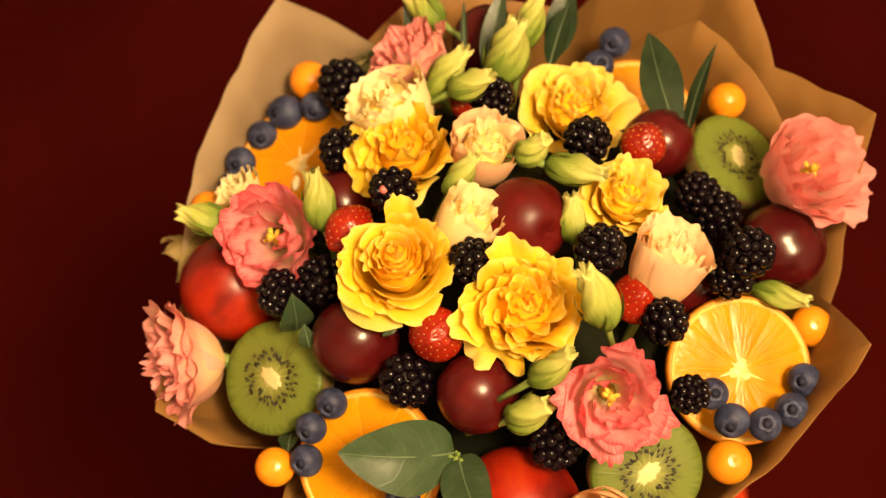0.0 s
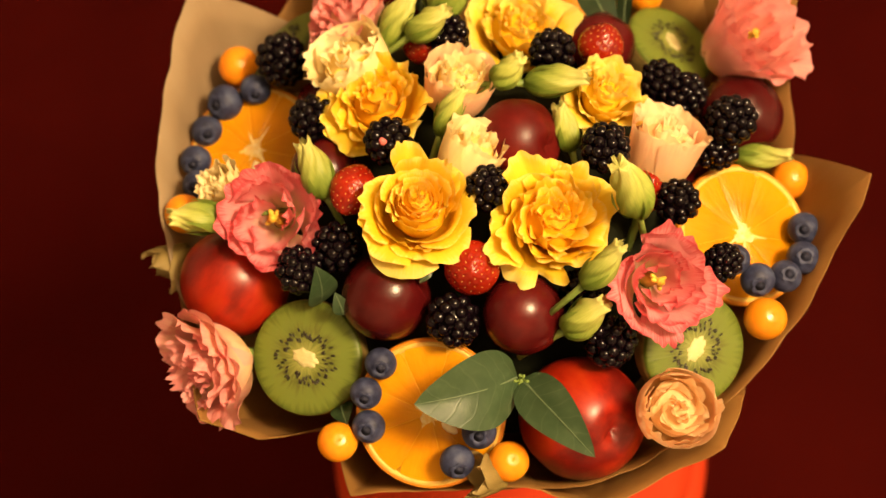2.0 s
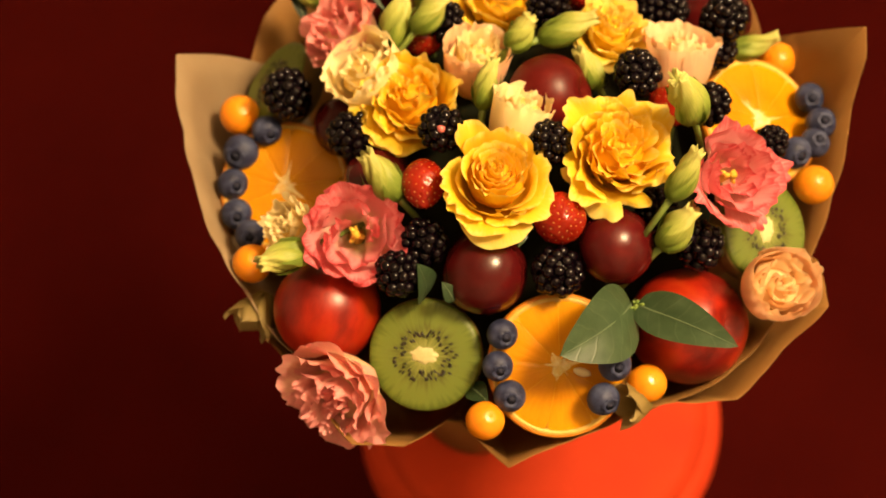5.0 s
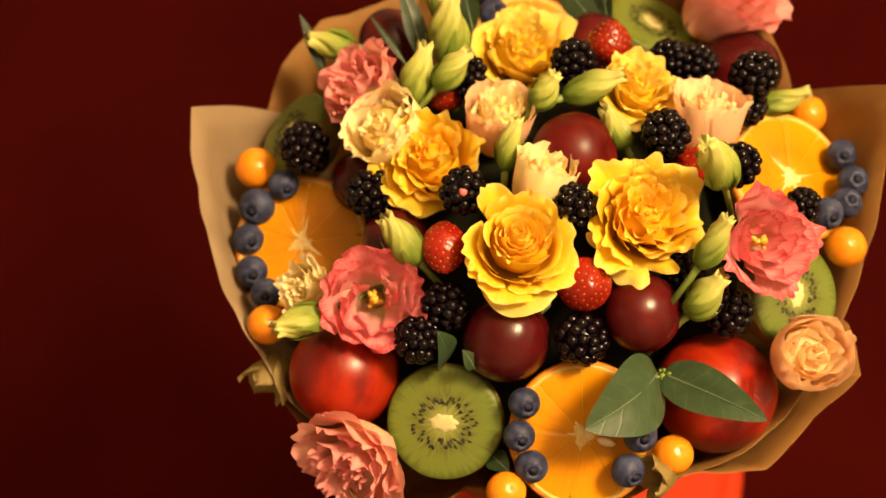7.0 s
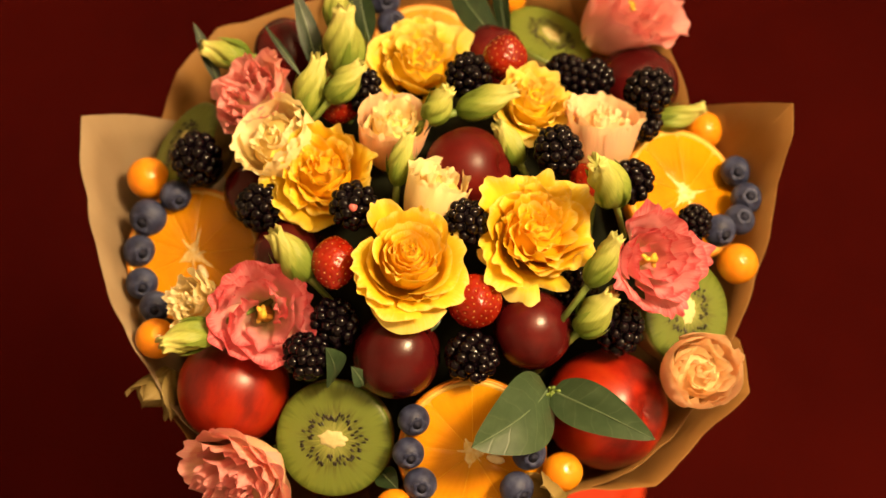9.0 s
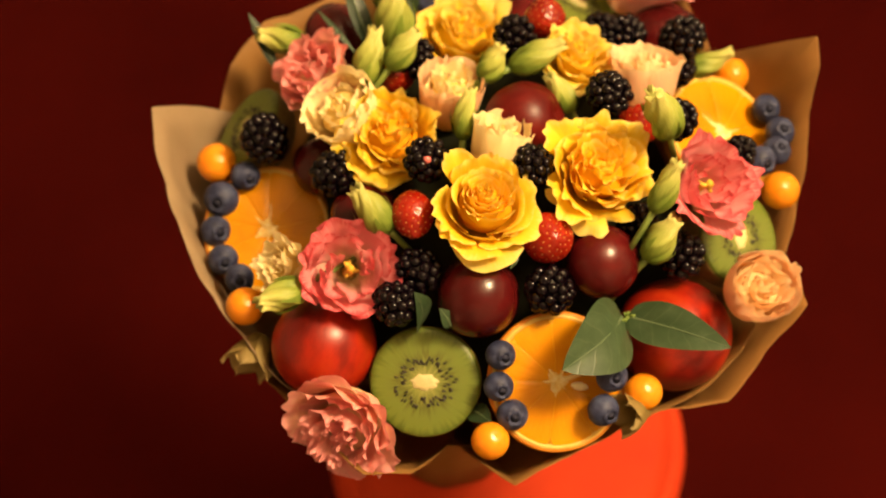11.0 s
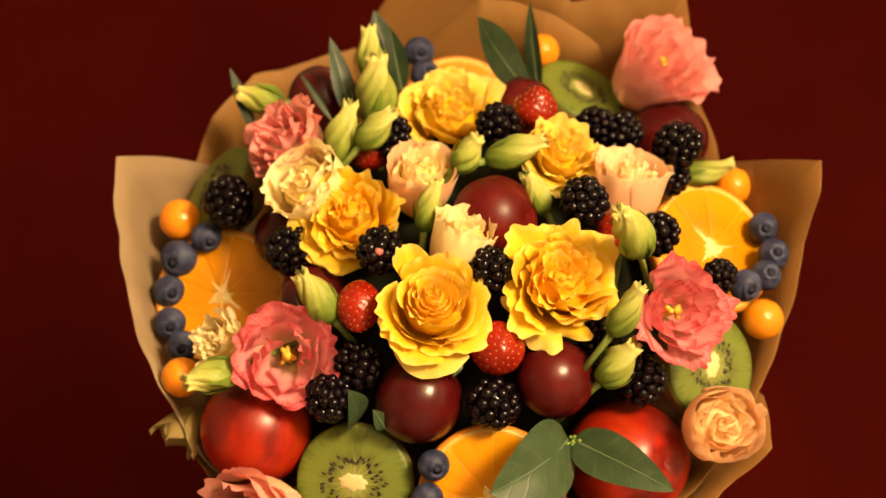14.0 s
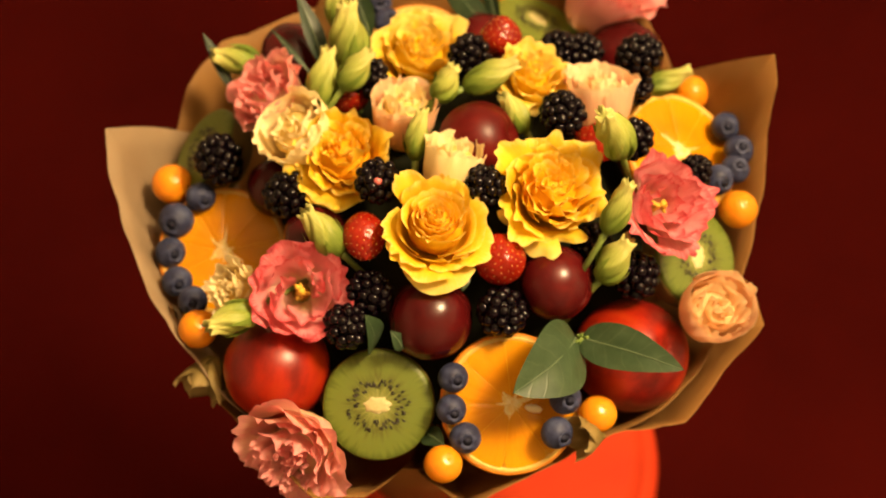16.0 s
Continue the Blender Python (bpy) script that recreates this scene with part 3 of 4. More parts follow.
def strawberry(p, axis, r, label, tall=1.15):
    th = thing("strawberry", along(p, axis, p[0] * 60, r / 0.013), label, "strawberry", "strawberries on the bouquet")
    R = 0.013

    def radius(t):
        return R * (math.sin(math.pi * t ** 0.85)) ** 0.75 * (0.80 + 0.34 * t)

    def body():
        nu, nv, verts = 72, 44, []
        spots = []
        for i in range(120):
            t, a = 0.03 + 0.94 * (i + 0.5) / 120, i * 2.39996
            spots.append((radius(t) * math.cos(a), radius(t) * math.sin(a), R * tall * (1 - 2 * t)))
        spots = np.array(spots)
        for j in range(nv):
            t = j / (nv - 1)
            for i in range(nu):
                a = 2 * math.pi * i / nu
                q = np.array((radius(t) * math.cos(a), radius(t) * math.sin(a), R * tall * (1 - 2 * t)))
                d = np.sqrt(((spots - q) ** 2).sum(1).min())
                verts.append(tuple(q * (1 - 0.055 * math.exp(-(d / 0.0008) ** 2))))
        return mesh_from("body", verts, [tuple(reversed(f)) for f in grid_faces(nu, nv, True)], STRAWBERRY)

    def seeds():
        bm, n = bmesh.new(), 120
        for i in range(n):
            t = 0.03 + 0.94 * (i + 0.5) / n
            a = i * 2.39996
            rad = radius(t) * 0.960
            slope = math.atan2(radius(min(1, t + 0.02)) - radius(max(0, t - 0.02)), 0.08 * R * tall)
            m = Matrix.Translation((rad * math.cos(a), rad * math.sin(a), R * tall * (1 - 2 * t))) @ Matrix.Rotation(a, 4, "Z") @ Matrix.Rotation(-slope, 4, "Y") @ Matrix.Diagonal((0.00022, 0.00032, 0.00052, 1))
            bmesh.ops.create_uvsphere(bm, u_segments=6, v_segments=4, radius=1, matrix=m)
        me = bpy.data.meshes.new("seeds")
        bm.to_mesh(me)
        bm.free()
        me.materials.append(STRAW_SEED)
        return me
    part("body", shared(("straw", tall), body), STRAWBERRY, th)
    tagged(part("seed_cover", shared(("straw_seeds", tall), seeds), STRAW_SEED, th, "tiny golden seeds"), kind="stuff")
    return th


def blackberry(p, axis, r, label, kind=0):
    th = thing("blackberry", along(p, axis, p[1] * 50, r / 0.011), label, "blackberry", "blackberries on the bouquet")

    rng, R = random.Random(20 + kind), 0.011
    n, tall = 44 + 4 * kind, 1.08 + 0.07 * kind

    def ball(name, size, nu, nv):
        bm = bmesh.new()
        bmesh.ops.create_uvsphere(bm, u_segments=nu, v_segments=nv, radius=size)
        me = bpy.data.meshes.new(name)
        bm.to_mesh(me)
        bm.free()
        me.polygons.foreach_set("use_smooth", [True] * len(me.polygons))
        me.materials.append(BLACKBERRY)
        return me
    part("core", shared("bb_core", lambda: ball("core", 0.80 * R, 16, 10)), BLACKBERRY, th, m=Matrix.Diagonal((1, 1, tall, 1)))
    bead = shared("bb_bead", lambda: ball("drupelet", 0.25 * R, 10, 7))
    for i in range(n):
        z = 1 - 2 * (i + 0.5) / n
        a = i * 2.39996 + rng.uniform(-0.12, 0.12)
        q = math.sqrt(1 - z * z)
        at = Vector((q * math.cos(a), q * math.sin(a), z * tall)) * R * rng.uniform(0.80, 0.86)
        part("drupelet", bead, BLACKBERRY, th, m=Matrix.Translation(at) @ Matrix.Scale(rng.uniform(0.90, 1.12), 4))
    return th


def blueberry(p, axis, r, label="dusty blue blueberry with a small dark crown"):
    th = thing("blueberry", along(p, axis, p[0] * 90, r / 0.0077), label, "blueberry", "blueberries on the bouquet")
    R = 0.0077

    def body():
        prof = [(0, 0.66 * R), (0.20 * R, 0.67 * R), (0.30 * R, 0.80 * R), (0.37 * R, 0.855 * R)]
        prof += [(R * math.sin(radians(a)), 0.93 * R * math.cos(radians(a))) for a in range(26, 180, 11)] + [(0, -0.93 * R)]
        return lathe("body", prof, BLUEBERRY, 32, 0.008, 6)

    def crown():
        verts, faces = [], []
        for layer in (0, 1):
            for j in range(3):
                for i in range(30):
                    a = 2 * math.pi * i / 30
                    tip = abs(math.sin(2.5 * a)) ** 0.7
                    rad = R * ((0.25, 0.34, 0.42 + 0.16 * tip)[j] + 0.02 * layer)
                    z = R * ((0.80, 0.935, 0.90 - 0.01 * tip)[j] - 0.035 * layer)
                    verts.append((rad * math.cos(a), rad * math.sin(a), z))
        faces = grid_faces(30, 3, True) + [tuple(reversed(f)) for f in grid_faces(30, 3, True, 90)]
        for i in range(30):
            faces.append((60 + i, 60 + (i + 1) % 30, 150 + (i + 1) % 30, 150 + i))
        return mesh_from("crown", verts, faces, BLUEBERRY)
    part("body", shared("blue", body), BLUEBERRY, th)
    part("crown", shared("blue_crown", crown), BLUEBERRY, th, "raised star-shaped crown")
    part("pit", shared("blue_pit", lambda: lathe("pit", [(0, 0.76 * R), (0.10 * R, 0.74 * R), (0.20 * R, 0.77 * R), (0.29 * R, 0.86 * R)], BLUE_CROWN, 24, 0.02, 2)), BLUE_CROWN, th, "dark pit inside the crown")
    return th


def physalis(p, r, axis, label="smooth glossy orange physalis berry"):
    th = thing("physalis_berry", along(p, axis, 0, r / 0.010), label, "physalis", "physalis berries on the bouquet")

    def berry():
        prof = [(0, 0.0098)] + [(0.010 * math.sin(radians(a)) * 0.99, 0.0099 * math.cos(radians(a)) - (0.0005 if a < 10 else 0)) for a in range(6, 180, 9)] + [(0, -0.0099)]
        return lathe("berry", prof, PHYSALIS, 36, 0.006, 9)
    part("berry", shared("phys", berry), PHYSALIS, th)
    dot = shared("phys_dot", lambda: lathe("scar", [(0, -0.0101), (0.0007, -0.0100), (0.0008, -0.0097), (0, -0.0095)], STEM, 10))
    part("stalk_scar", dot, STEM, th)
    return th


# ---------------------------------------------------------------- petals, buds and leaves
def petal(at, wide, reach, top, deep, out, roll, R, rng, material, ruffle=0.03, fringe=0.02, spiral=0.08, dip=0.14, full=0.55, jag=0.0, cup=0.7):
    """One petal standing round the axis at the angle "at": it rises from the base to the radius "reach" and the height "top", then leans out and rolls back at the lip."""
    nu, nv = 33, 15
    f1, f2, f3 = rng.uniform(2.0, 3.6), rng.uniform(5, 8), rng.uniform(13, 21)
    p1, p2, p3, p4 = (rng.uniform(0, 6.28) for _ in range(4))
    base = (0.10 + 0.12 * reach / R) * R
    dip *= rng.uniform(0.7, 1.3)
    verts, uvs = [], []
    for j in range(nv):
        v = j / (nv - 1)
        for i in range(nu):
            u = -1 + 2 * i / (nu - 1)
            vt = v * (1 - dip * abs(u) ** 3 - 0.03 * math.sin(f1 * u + p3) * v)
            if j == nv - 1:
                vt += jag * rng.uniform(-1, 1)
            vt = max(0.0, vt)
            c = max(0.0, (vt - full) / (1 - full))
            r = base + (reach - base) * math.sin(min(1, vt / 0.75) * math.pi / 2) ** cup
            z = -deep + (top + deep) * vt
            r += out * R * c ** 1.3
            z -= roll * R * c ** 2.4
            wave = ruffle * R * c * c
            r += wave * (math.sin(f1 * u + p1) + 0.55 * math.sin(f2 * u + p2))
            z += wave * 0.8 * (math.sin(f2 * u + p3) + 0.6 * math.sin(f1 * u + p4))
            lip = fringe * R * c ** 6 * (0.45 + 0.55 * math.sin(2.1 * u + p4))
            r += lip * math.sin(f3 * u + p3)
            z += 0.8 * lip * math.sin(f3 * 1.3 * u + p1 + math.sin(4 * u))
            r += 0.012 * R * math.sin(4 * u + p2 + 3 * v) * math.sin(5 * v + p1) * v
            r *= 1 + spiral * u
            a = at + u * wide * (0.42 + 0.58 * math.sin(min(1, vt * 1.25) * math.pi / 2))
            verts.append((r * math.cos(a), r * math.sin(a), z))
            uvs.append((0.5 + 0.5 * u, v))
    return mesh_from("petal", verts, grid_faces(nu, nv), material, uvs)


def bloom(name, p, axis, R, deep, label, category, group, seed, material, whorls, sides=(), fill=0.30, fill_to=0.55, stigma=False):
    """A flower of whorls (count, reach, top, half width, lean, roll, extra) from the heart outwards, each pair running from its first petal to its last,
    and of single outer petals (degrees, reach, top, half width, lean, roll, material); 270 degrees faces the viewer. Lengths are shares of R."""
    axis = Vector(axis).normalized()
    y = facing(0, 1, 0)
    y = (y - axis * y.dot(axis)).normalized()
    m = Matrix((y.cross(axis), y, axis)).transposed().to_4x4()
    th = thing(name, Matrix.Translation(Vector(p) + axis * 0.1 * R) @ m, label, category, group)
    rng = random.Random(seed)
    k = 0
    for count, reach, top, wide, lean, roll, extra in whorls:
        extra = dict(extra)
        loose, mat = extra.pop("loose", 0.0), extra.pop("material", material)
        for i in range(count):
            s = i / max(1, count - 1)
            mix = [a + (b - a) * s for a, b in (reach, top, wide, lean, roll)]
            rk, zk = (mix[0] + loose * rng.uniform(-0.6, 0.6)) * R, (mix[1] + loose * rng.uniform(-1, 1)) * R
            ob = part("petal", petal(k * 2.39996 + rng.uniform(-0.25, 0.25), mix[2] * rng.uniform(0.88, 1.12), max(0.03 * R, rk), zk, deep, mix[3] * rng.uniform(0.8, 1.2), mix[4], R, rng, mat, **extra), mat, th)
            if loose:
                ob.location = (loose * R * rng.uniform(-0.8, 0.8), loose * R * rng.uniform(-0.8, 0.8), 0)
            k += 1
    for deg, reach, top, wide, lean, roll, mat, extra in sides:
        part("petal", petal(radians(deg), wide, reach * R, top * R, deep, lean, roll, R, rng, mat, **extra), mat, th)
    # Added filler dome: a raised floor keeps the gaps between petals bright
    first = whorls[0][2][0]
    core = [(0, (first - fill) * R)]
    for i in range(1, 8):
        f = i / 8
        core.append((fill_to * f * R, (first - fill - (first + 0.15) * f * f) * R))
    core += [(0.40 * R, -0.6 * deep), (0.14 * R, -0.98 * deep)]
    if not stigma:
        part("heart", lathe("heart", core, material, 40, 0.05, seed), material, th, "filler dome under the inner petals, added to lighten the gaps")
    else:
        for i in range(4):
            a = i * 1.9 + seed
            bm = bmesh.new()
            g = Matrix.Translation((0.10 * R * math.cos(a), 0.10 * R * math.sin(a), (-0.24 - 0.05 * i) * R)) @ Matrix.Rotation(a, 4, "Z") @ Matrix.Diagonal((0.075 * R, 0.045 * R, 0.05 * R, 1))
            bmesh.ops.create_uvsphere(bm, u_segments=10, v_segments=6, radius=1, matrix=g)
            part("stamen", bm, STIGMA, th)
        part("pistil", lathe("pistil", [(0, -0.14 * R), (0.08 * R, -0.18 * R), (0.05 * R, -0.27 * R), (0.07 * R, -0.5 * R), (0.16 * R, -deep)], STIGMA, 14), STIGMA, th, "yellow-green pistil")
    part("stem", lathe("stem", [(0.16 * R, -deep * 0.93), (0.10 * R, -deep - 0.004), (0.0022, -deep - 0.010), (0.0020, -deep - 0.040)], STEM, 12), STEM, th, "green stem")
    return th


FRILL = dict(fringe=0.05, ruffle=0.042)


def spiral_rose(p, axis, R, label, seed, material, pale, sides, heart=0.47, tall=0.36):
    """A rose with a tight spiral bud, a few cupped petals round it and broad outer petals."""
    whorls = [
        (16, (0.03, heart), (tall, tall - 0.06), (2.2, 1.1), (0.01, 0.09), (0.0, 0.05), dict(ruffle=0.026, fringe=0.028, spiral=0.12, full=0.74, dip=0.06, loose=0.012)),
        (3, (heart + 0.06, heart + 0.12), (tall - 0.30, tall - 0.40), (1.2, 1.1), (0.08, 0.12), (0.03, 0.06), dict(ruffle=0.03, fringe=0.03, full=0.66)),
    ]
    return bloom("rose", p, axis, R, 0.85 * R, label, "rose", ROSES, seed, material, whorls, [(d, r, z, w, o, l, pale if kind else material, FRILL) for d, r, z, w, o, l, kind in sides], fill=0.13)


def ruffled_rose(p, axis, R, label, seed, material, pale, sides, count=26):
    """A wide open rose, its flat heart full of folded petals."""
    whorls = [
        (9, (0.05, 0.30), (0.30, 0.30), (1.5, 1.0), (0.03, 0.10), (0.0, 0.04), dict(ruffle=0.06, fringe=0.03, spiral=0.18, full=0.62, loose=0.07)),
        (count - 9, (0.30, 0.68), (0.30, 0.08), (0.95, 0.85), (0.10, 0.20), (0.03, 0.12), dict(ruffle=0.085, fringe=0.035, spiral=0.18, full=0.58, loose=0.05)),
    ]
    return bloom("rose", p, axis, R, 0.80 * R, label, "rose", ROSES, seed, material, whorls, [(d, r, z, w, o, l, pale if kind else material, dict(fringe=0.045, ruffle=0.095)) for d, r, z, w, o, l, kind in sides], fill=0.15)


def cup_lisianthus(p, axis, R, label, seed, inner, wall, depth=1.7, gape=0.06, crowd=16, crest=0.12, loose=0.045, fill=0.14):
    """A half-open flower: smooth cupped petals outside, a crowd of frilled edges inside."""
    whorls = [
        (crowd, (0.08, 0.64), (crest, crest - 0.04), (1.3, 0.9), (0.02, 0.05), (0.0, 0.03), dict(ruffle=0.075, fringe=0.05, spiral=0.18, full=0.66, jag=0.006, loose=loose)),
        (6, (0.76, 0.86), (crest - 0.04, crest), (1.25, 1.2), (gape, gape + 0.03), (0.0, 0.03), dict(ruffle=0.030, fringe=0.065, spiral=0.05, full=0.66, dip=0.05, jag=0.005, material=wall, cup=0.62)),
    ]
    return bloom("lisianthus", p, axis, R, depth * R, label, "lisianthus", LISIANTHUS, seed, inner, whorls, fill=fill, fill_to=0.66)


def open_lisianthus(p, axis, R, label, seed, material, depth=0.95, crowd=9, hole=0.24, sides=()):
    """A bowl of wavy petals round a yellow-green heart."""
    whorls = [
        (crowd, (hole, 0.50), (0.02, 0.16), (0.85, 0.95), (0.03, 0.10), (0.0, 0.03), dict(ruffle=0.070, fringe=0.035, spiral=0.16, full=0.55, loose=0.06, jag=0.005)),
        (6, (0.56, 0.72), (0.18, 0.04), (1.0, 0.95), (0.08, 0.22), (0.02, 0.10), dict(ruffle=0.065, fringe=0.04, spiral=0.12, full=0.55, loose=0.04, jag=0.006)),
    ]
    return bloom("lisianthus", p, axis, R, depth * R, label, "lisianthus", LISIANTHUS, seed, material, whorls, [(d, r, z, w, o, l, material, dict(fringe=0.05, ruffle=0.08, jag=0.008)) for d, r, z, w, o, l in sides], stigma=True)


def double_lisianthus(p, axis, R, label, seed, material, outer, depth=1.0, sides=()):
    """A full flower of many layered wavy petals."""
    whorls = [
        (12, (0.06, 0.38), (0.10, 0.22), (1.1, 0.85), (0.04, 0.10), (0.0, 0.03), dict(ruffle=0.085, fringe=0.06, spiral=0.16, full=0.58, loose=0.09, jag=0.010)),
        (13, (0.40, 0.70), (0.24, 0.04), (0.8, 0.8), (0.10, 0.28), (0.03, 0.14), dict(ruffle=0.085, fringe=0.06, spiral=0.14, full=0.56, loose=0.05, jag=0.010)),
    ]
    return bloom("lisianthus", p, axis, R, depth * R, label, "lisianthus", LISIANTHUS, seed, material, whorls, [(d, r, z, w, o, l, outer, dict(fringe=0.06, ruffle=0.07, jag=0.006)) for d, r, z, w, o, l in sides], fill=0.18)


def bud(p, axis, r, length, label, seed, frill=0.18):
    axis = Vector(axis).normalized()
    th = thing("lisianthus_bud", along(Vector(p) - axis * length * 0.5, axis, seed), label, "flower bud", "lisianthus buds on the bouquet")
    rng = random.Random(seed)
    nu, nv, verts, uvs = 48, 20, [], []
    r = 0.88 * r
    ph = rng.uniform(0, 6.28)
    for j in range(nv):
        t = j / (nv - 1)
        rad = r * (0.22 + 0.78 * math.sin(math.pi * min(1, t * 1.02) ** 0.80) ** 0.8) * (1 - 0.10 * t)
        if t > 0.85:
            rad = max(rad, r * (0.30 + frill))
        for i in range(nu):
            a = 2 * math.pi * i / nu
            lobe = 1 + (0.06 + 0.15 * t) * math.cos(3 * (a - 2.6 * t) + ph) + (0.02 + 0.08 * t) * math.cos(7 * (a - 2.6 * t)) + 0.015 * math.cos(15 * (a - 2 * t))
            z = t * length + ((0.05 * math.sin(5 * a + ph) + 0.03 * math.sin(13 * a)) * length * frill * 4 if j == nv - 1 else 0)
            bend = 0.10 * length * t * t
            verts.append((rad * lobe * math.cos(a) + bend, rad * lobe * math.sin(a), z))
            uvs.append((2 * i / nu, t))
    faces = grid_faces(nu, nv, True) + [tuple(reversed(range(nu)))]
    verts.append((0.10 * length, 0, length * 0.90))
    uvs.append((0.5, 0.7))
    top = (nv - 1) * nu
    faces += [(top + i, top + (i + 1) % nu, len(verts) - 1) for i in range(nu)]
    part("body", mesh_from("body", verts, faces, BUD, uvs), BUD, th)
    for k in range(4):
        a0, w = k * 1.5708 + ph, 0.34
        verts, uvs = [], []
        reach = rng.uniform(0.50, 0.80)
        for j in range(8):
            t = j / 7
            for i in range(3):
                u = i - 1
                z = reach * length * t
                rad = r * (0.30 + 0.78 * math.sin(math.pi * min(1, t * reach) ** 0.80) ** 0.8) * 1.04 + 0.14 * r * t * t
                a = a0 + u * w * (1 - t) ** 0.8 + 0.4 * t
                verts.append((rad * math.cos(a) + 0.10 * length * (t * reach) ** 2, rad * math.sin(a), z))
                uvs.append((0.5 + 0.3 * u, 0.3 * t))
        part("sepal", mesh_from("sepal", verts, grid_faces(3, 8), BUD, uvs), BUD, th)
    part("stem", lathe("stem", [(0.30 * r, 0.001), (0.0016, -0.004), (0.0014, -0.030)], STEM, 10), STEM, th, "thin green stem")
    return th


def leaf(name, base, tip, width, normal, label, material=LEAF, bow=0.10, belly=0.45, fold=0.15, group="leaves of the bouquet", point=0.9):
    """A blade from base to tip, bowed along its length and folded a little along its rib."""
    base, tip = Vector(base), Vector(tip)
    run = tip - base
    y = run.normalized()
    x = y.cross(Vector(normal)).normalized()
    z = x.cross(y)
    length = run.length
    th = thing(name, Matrix.Translation(base) @ Matrix((x, y, z)).transposed().to_4x4(), label, "leaf", group)
    nu, nv, verts = 11, 18, []
    for layer in (0, 1):
        for j in range(nv):
            t = j / (nv - 1)
            w = width * 0.5 * (math.sin(math.pi * t ** (math.log(0.5) / math.log(belly))) ** point + 0.03 * (1 - t))
            for i in range(nu):
                u = -1 + 2 * i / (nu - 1)
                h = bow * length * math.sin(math.pi * t) + fold * w * abs(u) + 0.03 * w * math.sin(6 * t + 3 * u)
                verts.append((u * w, t * length, h - layer * 0.0007 * (1 - u * u)))
    n = nu * nv
    faces = grid_faces(nu, nv) + [tuple(reversed(f)) for f in grid_faces(nu, nv, start=n)]
    part("blade", mesh_from("blade", verts, faces, material), material, th)
    rib = []
    for j in range(nv):
        t = j / (nv - 1)
        h = bow * length * math.sin(math.pi * t)
        for i in range(6):
            a = math.pi * i / 3
            k = 0.00055 * (1.15 - t)
            rib.append((k * math.cos(a), t * length, h + 0.0002 + 0.6 * k * math.sin(a)))
    part("midrib", mesh_from("midrib", rib, grid_faces(6, nv, True), RIB), RIB, th)
    return th


def husk(p, axis, size, label, seed, spread=1.0):
    th = thing("physalis_husk", along(p, axis, seed), label, "physalis husk", "dry husks on the bouquet")
    rng = random.Random(seed)
    for k in range(5):
        a0 = k * 1.2566 + rng.uniform(-0.2, 0.2)
        verts, uvs = [], []
        out = spread * rng.uniform(0.7, 1.2)
        for j in range(11):
            t = j / 10
            for i in range(9):
                u = -1 + i / 4
                w = 1.15 * (1 - t ** 3.2) + 0.03
                a = a0 + u * w
                rad = size * (0.16 + 0.55 * math.sin(1.5 * t) * out + 0.05 * math.sin(4 * u + 5 * t + k))
                verts.append((rad * math.cos(a), rad * math.sin(a), size * (1.05 * t - 0.10 * abs(u) * t)))
                uvs.append((0.5 + 0.5 * u, t))
        part("lobe", mesh_from("lobe", verts, grid_faces(9, 11), HUSK, uvs), HUSK, th)
    return th


# ---------------------------------------------------------------- the fruit, one by one
orange_half((-0.122, -0.012, 0.790), (-0.12, -0.32, 0.94), 0.0345, 0.4, "juicy orange half edged with blueberries beside the paper", 1)
orange_half((0.125, -0.002, 0.816), (0.32, -0.20, 0.93), 0.0350, 1.9, "bright orange half with a pale core beside the paper")
orange_half((0.005, -0.133, 0.812), (-0.02, -0.52, 0.85), 0.0345, 0.9, "orange half with a pip under a grey-green leaf", 2)
orange_half((0.006, 0.109, 0.778), facing(0.10, 0.20, 1.0), 0.0350, 2.6, "orange half leaning on the paper behind a yellow rose")
kiwi_half((-0.058, -0.121, 0.807), (-0.20, -0.50, 0.84), 0.0272, 0.2, "green kiwi half beside a salmon flower and a nectarine")
kiwi_half((0.114, -0.070, 0.820), (0.42, -0.36, 0.83), 0.0262, 0.5, "green kiwi half partly under a pink flower")
kiwi_half((0.069, 0.101, 0.812), (0.30, 0.24, 0.92), 0.0250, 0.0, "green kiwi half beside long pointed leaves")
kiwi_half((-0.126, 0.046, 0.802), (-0.72, 0.20, 0.66), 0.0250, 0.0, "kiwi half in the shade behind a blackberry")
round_fruit("plum", (-0.028, -0.092, 0.833), 0.0204, (0.70, 0.50, 0.6), PLUM, "glossy dark red plum under a yellow rose", "plum", "plums in the bouquet", seed=1)
round_fruit("plum", (0.034, -0.086, 0.841), 0.0184, (-0.50, 0.80, 0.6), PLUM, "glossy dark red plum beside a strawberry", "plum", "plums in the bouquet", seed=2)
round_fruit("plum", (0.010, -0.009, 0.856), 0.0205, (0.90, -0.20, 0.6), RED_PLUM, "dark red plum deep among yellow roses", "plum", "plums in the bouquet", seed=3)
round_fruit("plum", (0.111, 0.067, 0.813), 0.0218, (0.60, 0.60, 0.6), PLUM, "large dark red plum near the paper edge", "plum", "plums in the bouquet", seed=4)
round_fruit("plum", (-0.075, -0.037, 0.832), 0.0165, (-0.60, 0.50, 0.6), PLUM, "dark plum in the shade beside an orange half", "plum", "plums in the bouquet", seed=5)
